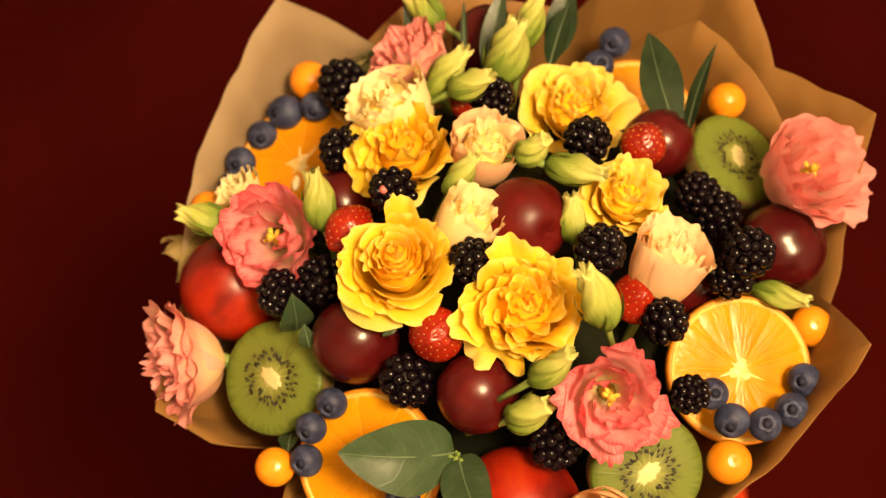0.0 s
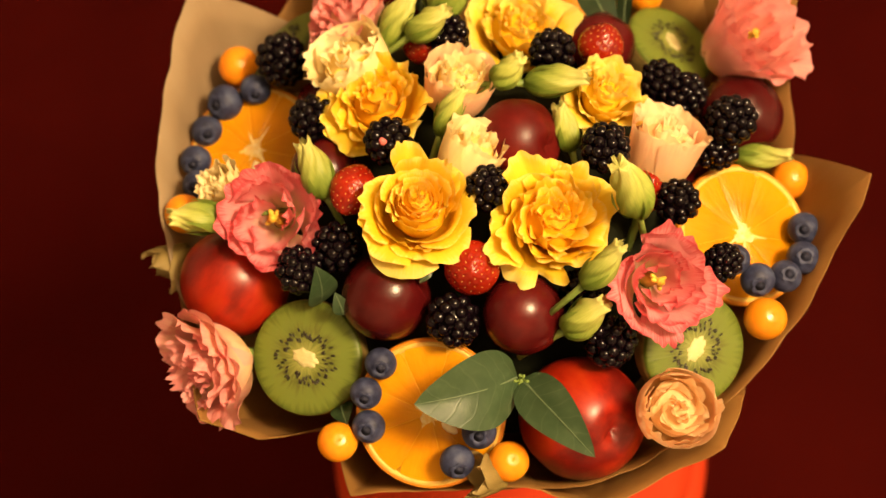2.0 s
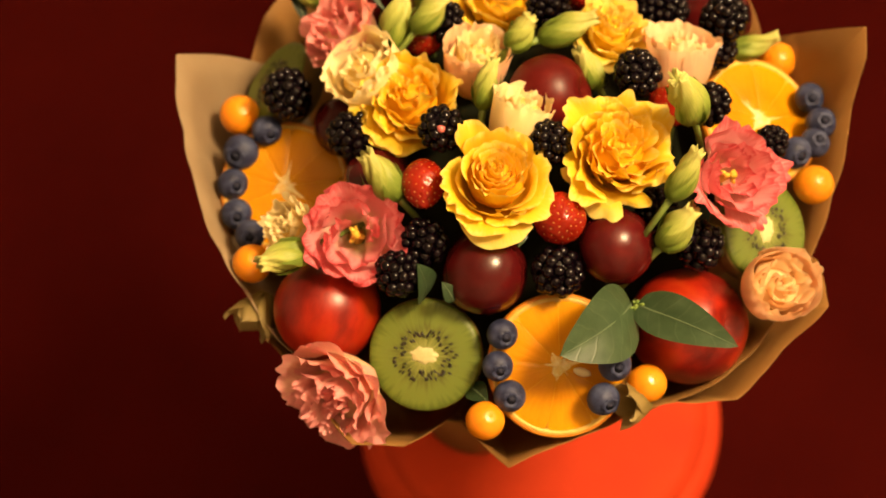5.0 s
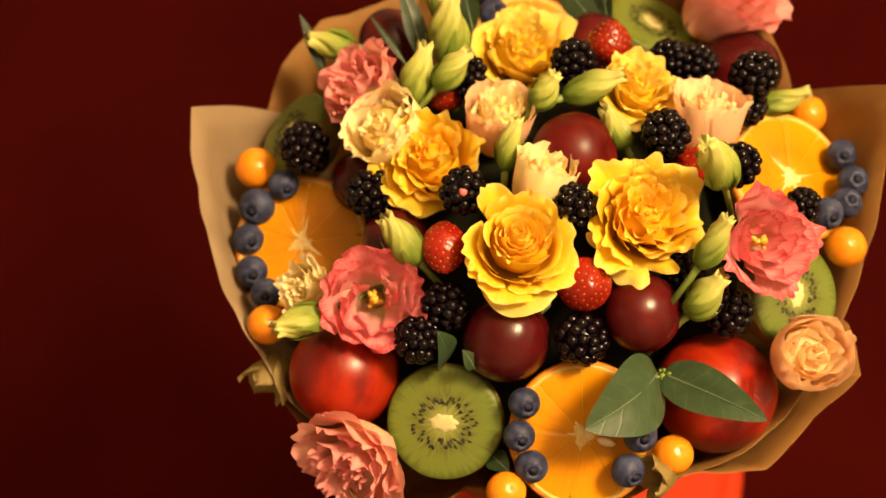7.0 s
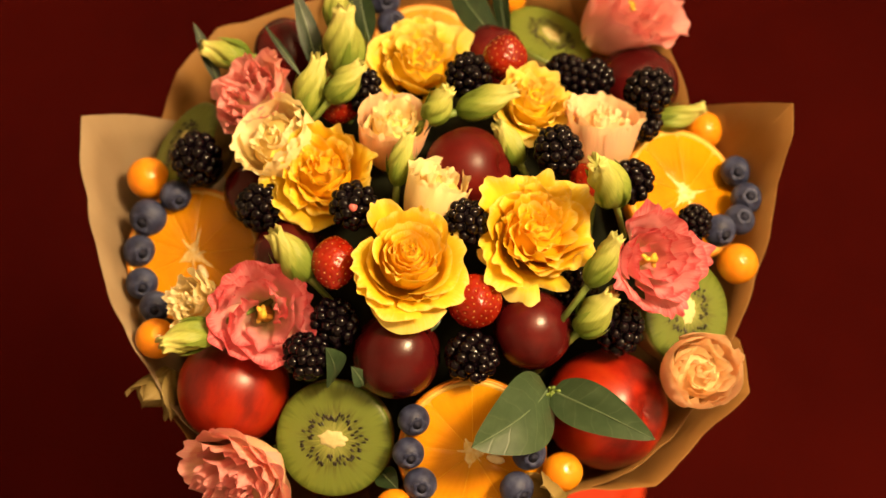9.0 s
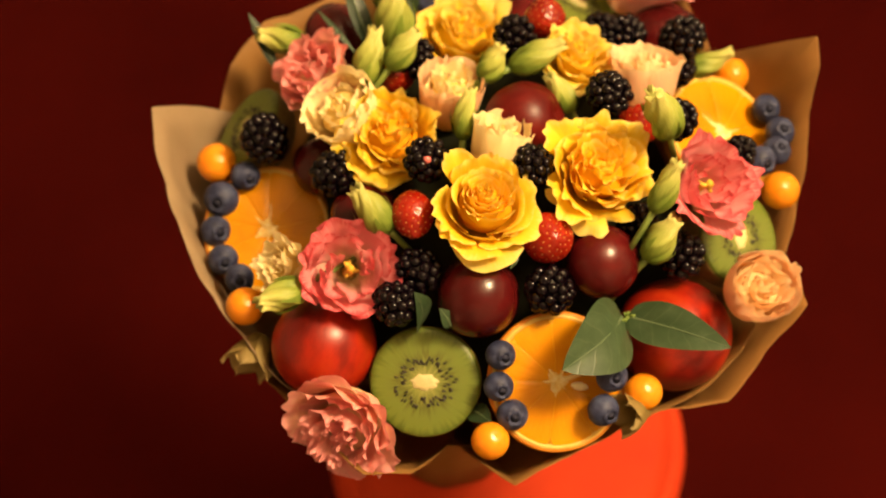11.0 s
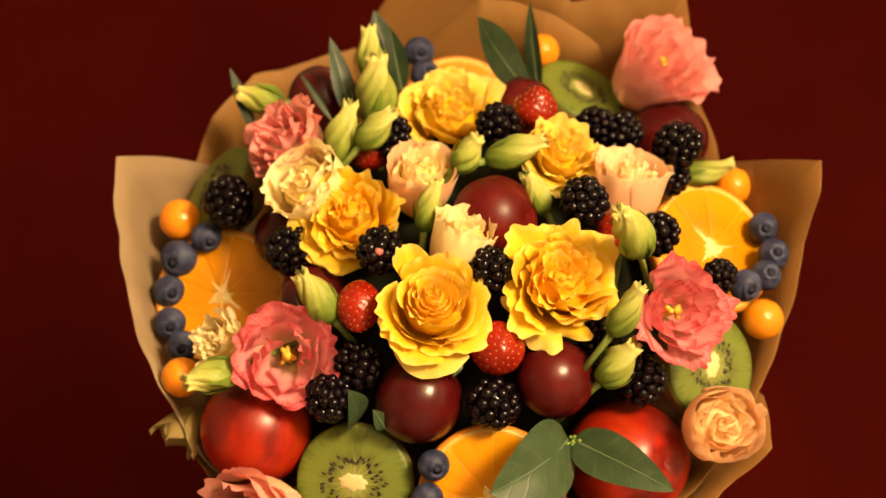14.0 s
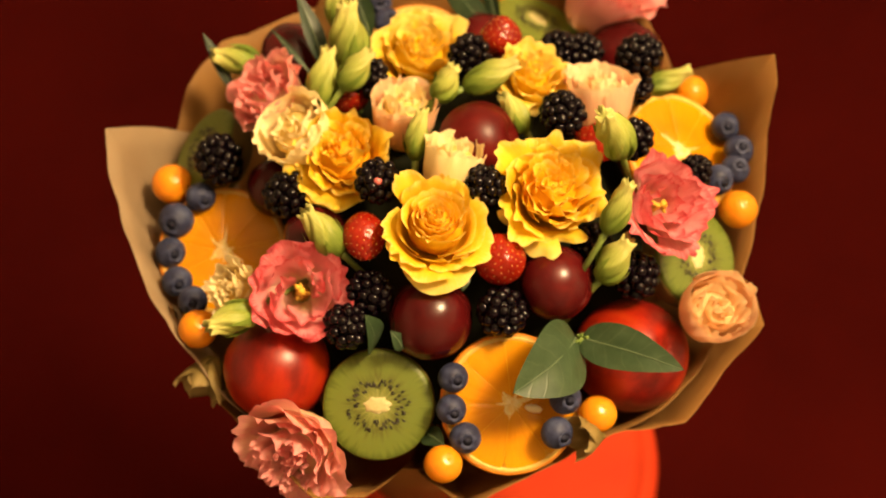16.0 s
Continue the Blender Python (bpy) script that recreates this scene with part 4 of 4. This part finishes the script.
round_fruit("plum", (-0.070, 0.087, 0.820), 0.0190, (0.30, 0.90, 0.6), PLUM, "dark red plum behind a salmon flower", "plum", "plums in the bouquet", seed=6)
round_fruit("plum", (0.034, 0.082, 0.820), 0.0175, (0.40, 0.80, 0.6), PLUM, "dark red plum behind a strawberry", "plum", "plums in the bouquet", seed=7)
round_fruit("plum", (0.087, 0.027, 0.811), 0.0165, (0.80, -0.40, 0.6), PLUM, "dark plum under a peach-coloured flower", "plum", "plums in the bouquet", seed=8)
round_fruit("plum", (-0.090, 0.010, 0.810), 0.0160, (-0.3, 0.8, 0.5), PLUM, "dark plum in the shade under a cream flower", "plum", "plums in the bouquet", seed=9)
round_fruit("nectarine", (-0.103, -0.092, 0.803), 0.0258, (0.35, 0.75, 0.40), NECTARINE, "shiny red-orange nectarine under a pink flower", "nectarine", "nectarines in the bouquet", groove=0.012, seed=3)
round_fruit("nectarine", (0.072, -0.110, 0.800), 0.0288, facing(0.55, 0.05, 0.83), NECTARINE, "large shiny red nectarine under a grey-green leaf", "nectarine", "nectarines in the bouquet", groove=0.025, seed=5)
strawberry((0.007, -0.078, 0.856), facing(0.1, -0.1, 1.0), 0.0130, "round red strawberry between a rose and plums", 1.00)
strawberry((-0.055, -0.056, 0.857), facing(-0.1, -0.9, 0.6), 0.0112, "upright red strawberry beside a yellow rose", 1.25)
strawberry((0.035, 0.056, 0.855), facing(0.1, 0.8, 0.6), 0.0116, "red strawberry at the back beside a plum", 1.10)
strawberry((0.071, -0.012, 0.849), facing(0.3, 0.4, 0.8), 0.0122, "red strawberry half hidden by a green bud", 1.10)
strawberry((-0.048, 0.037, 0.847), facing(0.0, 0.5, 0.8), 0.0110, "red strawberry half hidden under green buds", 1.10)
spotted = blackberry((-0.045, -0.034, 0.869), facing(-0.3, 0.2, 0.8), 0.0109, "shiny black blackberry with one pink drupelet between two yellow roses", 0)
unripe = bmesh.new()
bmesh.ops.create_uvsphere(unripe, u_segments=10, v_segments=7, radius=0.0021)
part("drupelet", unripe, UNRIPE, spotted, "single pale pink unripe drupelet", m=Matrix.Translation(spotted.matrix_basis.inverted() @ Vector((-0.0460, -0.0395, 0.8775))))
blackberry((0.005, -0.045, 0.870), facing(-0.2, 0.2, 0.8), 0.0106, "shiny black blackberry between two yellow roses", 1)
blackberry((0.050, -0.012, 0.876), facing(0.2, -0.4, 0.8), 0.0109, "shiny black blackberry beside a peach-coloured flower", 2)
blackberry((0.005, -0.099, 0.843), facing(-0.6, 0.5, 0.8), 0.0118, "shiny black blackberry between two plums", 0)
blackberry((-0.118, 0.024, 0.821), facing(-0.2, 0.8, 0.5), 0.0122, "shiny black blackberry beside a physalis berry near the paper", 1)
blackberry((-0.087, -0.017, 0.842), facing(0.6, 0.1, 0.8), 0.0113, "shiny black blackberry in the shade beside an orange half", 2)
blackberry((-0.056, -0.079, 0.842), facing(0.4, 0.1, 0.8), 0.0113, "shiny black blackberry under a pink flower", 0)
blackberry((-0.069, -0.093, 0.839), facing(0.2, -0.3, 0.8), 0.0107, "shiny black blackberry under a pink flower beside a leaf", 1)
blackberry((0.114, -0.041, 0.853), facing(0.2, 0.5, 0.8), 0.0085, "shiny black blackberry beside blueberries on an orange half", 2)
blackberry((0.014, 0.039, 0.865), facing(0.0, 0.4, 0.8), 0.0109, "shiny black blackberry between a rose and a strawberry", 0)
blackberry((-0.038, 0.039, 0.857), facing(0.2, -0.4, 0.8), 0.0105, "shiny black blackberry behind a peach-coloured flower", 1)
blackberry((0.103, 0.032, 0.857), facing(0.3, 0.2, 0.8), 0.0116, "shiny black blackberry in front of a large plum", 2)
blackberry((0.101, 0.025, 0.842), facing(-0.2, -0.5, 0.8), 0.0106, "shiny black blackberry under another blackberry", 0)
blackberry((0.067, 0.055, 0.841), facing(0.4, 0.1, 0.8), 0.0105, "shiny black blackberry behind a yellow rose", 1)
blackberry((0.080, 0.051, 0.839), facing(0.3, 0.6, 0.8), 0.0108, "shiny black blackberry beside a plum at the back", 2)
blackberry((0.088, -0.017, 0.854), facing(0.3, 0.6, 0.8), 0.0105, "shiny black blackberry beside an orange half", 0)
blackberry((0.075, -0.087, 0.839), facing(-0.1, 0.5, 0.8), 0.0114, "shiny black blackberry over a red nectarine", 1)
blackberry((0.057, -0.068, 0.840), facing(-0.1, 0.6, 0.8), 0.0105, "shiny black blackberry in the shade beside a bud", 2)
blueberry((-0.130, 0.015, 0.802), facing(0.3, -0.4, 0.8), 0.0079, "dusty blue blueberry with dark crown by the paper")
blueberry((-0.144, 0.007, 0.795), facing(-0.3, -0.3, 0.8), 0.0094, "dusty blue blueberry with dark crown by the paper")
blueberry((-0.149, -0.008, 0.788), facing(0.3, -0.2, 0.8), 0.0082, "dusty blue blueberry with dark crown by the paper")
blueberry((-0.147, -0.029, 0.793), facing(0.1, -0.3, 0.8), 0.0080, "dusty blue blueberry with dark crown by the paper")
blueberry((-0.140, -0.044, 0.797), facing(-0.0, -0.2, 0.8), 0.0077, "dusty blue blueberry with dark crown by the paper")
blueberry((0.152, 0.008, 0.819), facing(-0.1, -0.1, 0.8), 0.0079, "dusty blue blueberry with dark crown on an orange half")
blueberry((0.154, -0.009, 0.821), facing(0.0, 0.1, 0.8), 0.0080, "dusty blue blueberry with dark crown on an orange half")
blueberry((0.147, -0.023, 0.824), facing(0.1, 0.2, 0.8), 0.0077, "dusty blue blueberry with dark crown on an orange half")
blueberry((0.134, -0.032, 0.830), facing(0.2, -0.4, 1.0), 0.0081, "dusty blue blueberry with dark crown on an orange half")
blueberry((0.121, -0.028, 0.836), facing(0.2, 0.2, 0.8), 0.0073, "dusty blue blueberry with dark crown on an orange half")
blueberry((-0.022, -0.121, 0.825), facing(0.2, -0.3, 1.0), 0.0073, "dusty blue blueberry with dark crown under a leaf")
blueberry((-0.025, -0.134, 0.818), facing(0.1, -0.4, 1.0), 0.0073, "dusty blue blueberry with dark crown under a leaf")
blueberry((-0.020, -0.146, 0.810), facing(0.0, -0.2, 1.0), 0.0076, "dusty blue blueberry with dark crown under a leaf")
blueberry((0.029, -0.139, 0.823), facing(0.1, -0.2, 1.0), 0.0078, "dusty blue blueberry with dark crown under a leaf")
blueberry((0.023, -0.152, 0.814), facing(0.3, -0.4, 0.8), 0.0078, "dusty blue blueberry with dark crown under a leaf")
blueberry((0.028, -0.131, 0.826), facing(0.1, -0.4, 0.8), 0.0073, "dusty blue blueberry with dark crown under a leaf")
blueberry((-0.018, 0.129, 0.809), facing(0.1, -0.2, 0.8), 0.0083, "dusty blue blueberry with dark crown behind a rose")
blueberry((-0.016, 0.108, 0.816), facing(0.3, 0.2, 0.8), 0.0080, "dusty blue blueberry with dark crown behind a rose")
physalis((-0.144, 0.029, 0.797), 0.0107, facing(0.2, 0.3, 0.9), "glossy orange physalis berry beside a blackberry near the paper corner")
physalis((-0.139, -0.064, 0.803), 0.0098, facing(0.2, 0.3, 0.9), "glossy orange physalis berry with its husk by the paper")
physalis((0.142, 0.037, 0.813), 0.0100, facing(0.2, 0.3, 0.9), "glossy orange physalis berry under a green bud by the paper")
physalis((0.142, -0.047, 0.823), 0.0101, facing(0.2, 0.3, 0.9), "glossy orange physalis berry beside a kiwi half by the paper")
physalis((0.045, -0.145, 0.813), 0.0092, facing(0.2, 0.3, 0.9), "glossy orange physalis berry beside a red nectarine")
physalis((-0.032, -0.155, 0.804), 0.0092, facing(0.2, 0.3, 0.9), "glossy orange physalis berry at the front edge of the paper")
physalis((0.049, 0.127, 0.812), 0.0096, facing(0.2, 0.3, 0.9), "glossy orange physalis berry at the back beside a kiwi half")
husk((-0.132, -0.076, 0.792), facing(-0.55, -0.80, 0.25), 0.021, "dry straw-coloured physalis husk hanging over the paper", 3, 0.8)
husk((0.046, -0.151, 0.806), facing(-0.9, -0.12, 0.40), 0.018, "dry straw-coloured physalis husk by an orange half", 8, 0.8)

# ---------------------------------------------------------------- the flowers, one by one
ROSES, LISIANTHUS = "yellow roses", "lisianthus flowers"
spiral_rose((-0.023, -0.064, 0.873), facing(0.03, 0.44, 0.90), 0.0268, "open yellow rose with a tight spiral heart", 11, YELLOW, YELLOW_PALE, [
    (265, 0.64, -0.06, 1.15, 0.14, 0.04, 0), (195, 0.64, 0.04, 0.95, 0.30, 0.14, 0), (345, 0.64, 0.06, 0.95, 0.30, 0.12, 0), (80, 0.58, 0.22, 1.0, 0.16, 0.02, 0),
    (228, 0.66, -0.12, 0.90, 0.36, 0.14, 0), (305, 0.66, -0.10, 0.90, 0.36, 0.16, 0), (50, 0.62, 0.10, 0.7, 0.22, 0.02, 0), (262, 0.68, -0.34, 0.80, 0.42, 0.20, 1), (112, 0.60, 0.26, 0.42, 0.34, 0.00, 0), (60, 0.60, 0.16, 0.45, 0.26, 0.02, 0)])
ruffled_rose((0.036, -0.053, 0.873), facing(0.08, 0.30, 0.95), 0.0285, "wide open yellow rose with ruffled petals", 12, YELLOW, YELLOW_PALE, [
    (118, 0.60, 0.10, 0.65, 0.42, 0.02, 0), (205, 0.66, -0.02, 0.8, 0.36, 0.12, 0), (25, 0.64, 0.06, 0.8, 0.34, 0.10, 0), (255, 0.62, -0.16, 0.8, 0.30, 0.26, 0), (330, 0.64, -0.04, 0.85, 0.28, 0.14, 0), (230, 0.62, -0.20, 0.7, 0.40, 0.30, 1), (70, 0.60, 0.06, 0.7, 0.30, 0.06, 0)], 28)
ruffled_rose((-0.058, -0.008, 0.858), facing(-0.10, 0.42, 0.88), 0.0268, "yellow rose with ragged ruffled outer petals", 13, YELLOW, YELLOW_PALE, [
    (85, 0.60, 0.30, 1.0, 0.14, 0.02, 0), (215, 0.64, -0.02, 0.8, 0.46, 0.20, 0), (250, 0.64, -0.12, 0.8, 0.40, 0.24, 0), (180, 0.64, 0.02, 0.8, 0.30, 0.14, 0), (310, 0.62, -0.08, 0.8, 0.30, 0.16, 1), (20, 0.62, 0.08, 0.8, 0.24, 0.08, 0)], 24)
ruffled_rose((-0.007, 0.064, 0.843), facing(0.05, 0.46, 0.86), 0.0278, "flat open pale yellow rose at the back", 14, YELLOW_PALE, YELLOW_PALE, [
    (20, 0.64, 0.02, 0.8, 0.40, 0.10, 1), (190, 0.64, 0.02, 0.8, 0.30, 0.14, 1), (260, 0.64, -0.10, 0.9, 0.28, 0.20, 1), (320, 0.64, -0.06, 0.8, 0.32, 0.16, 1), (100, 0.60, 0.08, 0.9, 0.24, 0.06, 1)], 26)
ruffled_rose((0.043, 0.023, 0.866), facing(0.12, 0.52, 0.82), 0.0220, "smaller yellow rose beside blackberries", 15, YELLOW_PALE, YELLOW, [
    (80, 0.60, 0.18, 0.9, 0.20, 0.02, 0), (225, 0.64, -0.04, 0.8, 0.36, 0.16, 0), (180, 0.62, 0.02, 0.7, 0.32, 0.10, 0), (270, 0.62, -0.20, 0.9, 0.20, 0.20, 0), (330, 0.64, -0.02, 0.8, 0.26, 0.12, 0)], 22)
open_lisianthus((-0.088, -0.076, 0.847), facing(-0.05, 0.02, 0.98), 0.0272, "open deep pink lisianthus with yellow stamens", 21, PINK, 0.95, 6, 0.28, [
    (250, 0.66, 0.04, 0.9, 0.20, 0.02), (180, 0.68, 0.10, 0.9, 0.16, 0.04), (120, 0.66, 0.12, 0.9, 0.16, 0.02), (20, 0.66, 0.00, 0.8, 0.26, 0.10), (310, 0.66, -0.06, 0.8, 0.28, 0.14)])
open_lisianthus((0.089, -0.068, 0.871), facing(0.28, 0.05, 0.94), 0.0252, "open deep pink lisianthus over a kiwi half", 22, PINK, 0.95, 8, 0.24, [
    (200, 0.62, 0.06, 0.8, 0.28, 0.10), (80, 0.62, 0.06, 0.8, 0.28, 0.08), (285, 0.60, -0.12, 0.45, 0.52, 0.20), (340, 0.66, -0.02, 0.8, 0.34, 0.12)])
double_lisianthus((-0.101, -0.141, 0.806), facing(-0.58, -0.42, 0.68), 0.0295, "ruffled double salmon lisianthus at the paper edge", 23, SALMON, SALMON_PALE, 0.9, [
    (95, 0.64, 0.16, 0.9, 0.26, 0.00), (50, 0.66, 0.12, 0.8, 0.28, 0.02), (140, 0.64, 0.12, 0.8, 0.28, 0.04), (10, 0.66, 0.02, 0.8, 0.30, 0.10), (75, 0.70, 0.02, 0.9, 0.34, 0.02)])
open_lisianthus((0.108, 0.097, 0.845), facing(0.40, 0.42, 0.80), 0.0282, "tall salmon pink lisianthus against the paper", 24, SALMON, 1.5, 10, 0.22, [
    (330, 0.70, 0.02, 0.9, 0.34, 0.06), (250, 0.70, 0.06, 0.9, 0.14, 0.02), (160, 0.70, 0.10, 0.9, 0.12, 0.02), (70, 0.68, 0.10, 0.9, 0.14, 0.02), (10, 0.70, 0.04, 0.8, 0.22, 0.06)])
double_lisianthus((-0.092, 0.044, 0.848), facing(-0.52, 0.35, 0.75), 0.0238, "double salmon lisianthus beside green buds", 25, SALMON, SALMON_PALE, 1.4, [
    (0, 0.72, 0.20, 0.9, 0.14, 0.00), (40, 0.72, 0.14, 0.8, 0.16, 0.02), (310, 0.72, 0.06, 0.9, 0.14, 0.03), (260, 0.72, 0.00, 0.8, 0.18, 0.06)])
cup_lisianthus((-0.024, 0.012, 0.866), facing(0.10, 0.64, 0.76), 0.0185, "half-open peach lisianthus with a frilled cream heart", 26, CREAM, PEACH_PINK, 1.6, 0.05, 18, 0.16)
cup_lisianthus((-0.006, -0.026, 0.876), facing(0.22, 0.80, 0.55), 0.0165, "half-open cream lisianthus with a frilled edge", 27, CREAM, CREAM, 2.1, 0.03, 12, 0.10)
cup_lisianthus((0.076, 0.010, 0.868), facing(0.05, 0.85, 0.52), 0.0198, "half-open pale peach lisianthus like a cup", 28, PEACH, PEACH_PINK, 1.8, 0.06, 14, 0.12)
cup_lisianthus((0.111, -0.110, 0.841), facing(0.12, 0.20, 0.96), 0.0212, "round peach lisianthus with a frilled open heart", 29, PEACH, PEACH_PINK, 1.5, -0.05, 13, 0.04, 0.07, 0.40)
cup_lisianthus((-0.080, 0.012, 0.857), facing(-0.50, 0.46, 0.72), 0.0222, "full cream lisianthus with frilled petals", 30, CREAM, CREAM, 1.5, 0.06, 11, 0.18)
double_lisianthus((-0.121, -0.061, 0.832), facing(-0.62, 0.20, 0.70), 0.0150, "small frilled cream lisianthus over an orange half", 31, CREAM, CREAM, 1.6, [
    (60, 0.66, 0.30, 0.6, 0.30, 0.00), (100, 0.64, 0.22, 0.5, 0.26, 0.02), (250, 0.66, 0.10, 0.6, 0.30, 0.05)])

bud((-0.075, -0.053, 0.859), facing(-0.6, 0.7, 0.35), 0.0088, 0.029, "closed yellow-green lisianthus bud beside a pink flower", 40)
bud((-0.023, -0.013, 0.874), facing(0.1, 0.9, 0.4), 0.0066, 0.026, "closed pale green lisianthus bud between yellow roses", 41)
bud((0.030, -0.001, 0.865), facing(-0.45, 0.75, 0.5), 0.0074, 0.023, "closed yellow-green lisianthus bud beside a yellow rose", 42)
bud((0.066, -0.043, 0.899), (-0.30, 0.06, 0.95), 0.0096, 0.038, "closed pale green lisianthus bud over a red strawberry", 43)
bud((0.020, 0.016, 0.875), facing(0.95, 0.25, 0.3), 0.0082, 0.030, "closed yellow-green lisianthus bud lying beside a yellow rose", 44)
bud((-0.002, 0.017, 0.872), facing(0.55, 0.65, 0.5), 0.0078, 0.021, "closed pale green lisianthus bud between two roses", 45)
bud((-0.045, 0.064, 0.860), facing(-0.08, 0.92, 0.4), 0.0112, 0.036, "closed yellow-green lisianthus bud standing tall at the back", 46)
bud((-0.047, 0.087, 0.857), facing(-0.25, 0.95, 0.2), 0.0080, 0.030, "closed pale green lisianthus bud standing tall behind another bud", 47)
bud((-0.062, 0.035, 0.863), facing(0.12, 0.9, 0.4), 0.0088, 0.032, "closed yellow-green lisianthus bud beside a salmon flower", 48)
bud((-0.046, 0.031, 0.873), facing(0.6, 0.65, 0.4), 0.0078, 0.024, "closed pale green lisianthus bud over a red strawberry", 49)
bud((0.061, -0.088, 0.857), facing(0.5, 0.55, 0.5), 0.0088, 0.026, "closed yellow-green lisianthus bud over a red nectarine", 50)
bud((0.063, -0.074, 0.881), facing(0.5, 0.75, 0.5), 0.0072, 0.028, "closed pale green lisianthus bud leaning on a pink flower", 51)
bud((0.124, 0.035, 0.829), facing(0.95, 0.25, 0.2), 0.0068, 0.028, "closed yellow-green lisianthus bud lying over a physalis berry", 52)
bud((-0.121, -0.082, 0.839), facing(-0.9, -0.35, 0.4), 0.0086, 0.027, "closed pale green lisianthus bud beside a pink flower", 53)
bud((-0.102, 0.076, 0.837), facing(-0.95, 0.15, 0.2), 0.0084, 0.025, "closed yellow-green lisianthus bud behind a salmon flower", 54)

# ---------------------------------------------------------------- leaves
leaf("eucalyptus_leaf", (0.039, -0.113, 0.833), (0.000, -0.145, 0.849), 0.034, facing(0.25, -0.05, 1), "broad matt grey-green eucalyptus leaf over an orange half", bow=0.12, belly=0.40, point=0.72)
leaf("eucalyptus_leaf", (0.041, -0.113, 0.832), (0.080, -0.147, 0.852), 0.022, facing(-0.1, 0.2, 1), "long matt grey-green eucalyptus leaf over a nectarine", bow=0.08, belly=0.36, point=0.75)
leaf("eucalyptus_leaf", (-0.0575, -0.0995, 0.823), (-0.0605, -0.0945, 0.8495), 0.016, facing(0.7, -0.2, 0.6), "small torn grey-green leaf above a kiwi half", bow=0.1, belly=0.4)
leaf("eucalyptus_leaf", (-0.044, -0.106, 0.8325), (-0.0495, -0.1015, 0.8435), 0.008, facing(0.3, 0, 1), "small pointed grey-green leaf beside a plum", bow=0.1, belly=0.4)
leaf("eucalyptus_leaf", (-0.037, -0.134, 0.797), (-0.030, -0.147, 0.807), 0.011, facing(0.1, 0, 1), "small dark leaf tucked between a kiwi half and a physalis berry", LEAF_DARK, bow=0.1)
leaf("rose_sepal", (-0.0105, -0.0835, 0.856), (-0.0135, -0.0905, 0.8525), 0.0045, facing(0.2, 0.1, 1), "tiny pointed green sepal under a yellow rose", bow=0.1, belly=0.35, group="")
leaf("ruscus_leaf", (0.043, 0.088, 0.818), (0.008, 0.106, 0.866), 0.022, facing(0.2, 0.3, 1), "long dark green pointed leaf beside a kiwi half", LEAF_DARK, bow=-0.06, belly=0.55)
leaf("ruscus_leaf", (0.044, 0.090, 0.818), (0.037, 0.123, 0.858), 0.009, facing(-0.5, 0.3, 1), "narrow dark green pointed leaf beside a kiwi half", LEAF_DARK, bow=0.05, belly=0.45)
leaf("ruscus_leaf", (-0.034, 0.092, 0.826), (-0.044, 0.122, 0.852), 0.016, facing(0.2, -0.1, 1), "dark green leaf behind a tall bud", LEAF_DARK, bow=0.04)
leaf("ruscus_leaf", (-0.030, 0.080, 0.838), (-0.036, 0.108, 0.855), 0.013, facing(-0.3, -0.1, 1), "dark green leaf beside blueberries", LEAF_DARK, bow=0.04)
leaf("ruscus_leaf", (-0.056, 0.060, 0.838), (-0.067, 0.096, 0.862), 0.011, facing(0.3, -0.2, 1), "narrow dark green leaf beside a tall bud", LEAF_DARK, bow=0.03)
leaf("ruscus_leaf", (-0.066, 0.058, 0.842), (-0.083, 0.084, 0.850), 0.0035, facing(0.1, 0, 1), "thin dark green blade over a plum", LEAF_DARK, bow=0.03)
leaf("ruscus_leaf", (-0.106, 0.066, 0.822), (-0.118, 0.092, 0.842), 0.007, facing(0.3, 0, 1), "thin dark green leaf by the paper", LEAF_DARK, bow=0.03)
twig = thing("eucalyptus_twig", pose(0.0410, -0.1140, 0.834), "short green twig with tiny buds between two leaves", "twig", "leaves of the bouquet")
part("stalk", lathe("stalk", [(0.0013, 0.0), (0.0012, -0.008), (0.0010, -0.026)], STEM, 10), STEM, twig)
for i in range(6):
    knob = lathe("knob", [(0, 0.0034), (0.0006, 0.0031), (0.0009, 0.0024), (0.0006, 0.0016), (0.00035, 0.0)], STEM, 10)
    part("knob", knob, STEM, twig, m=along((0.0008 * math.cos(i), 0.0008 * math.sin(i), -0.001 * (i % 3)), facing(0.9 * math.cos(2.4 * i), 0.9 * math.sin(2.4 * i), 0.6)))
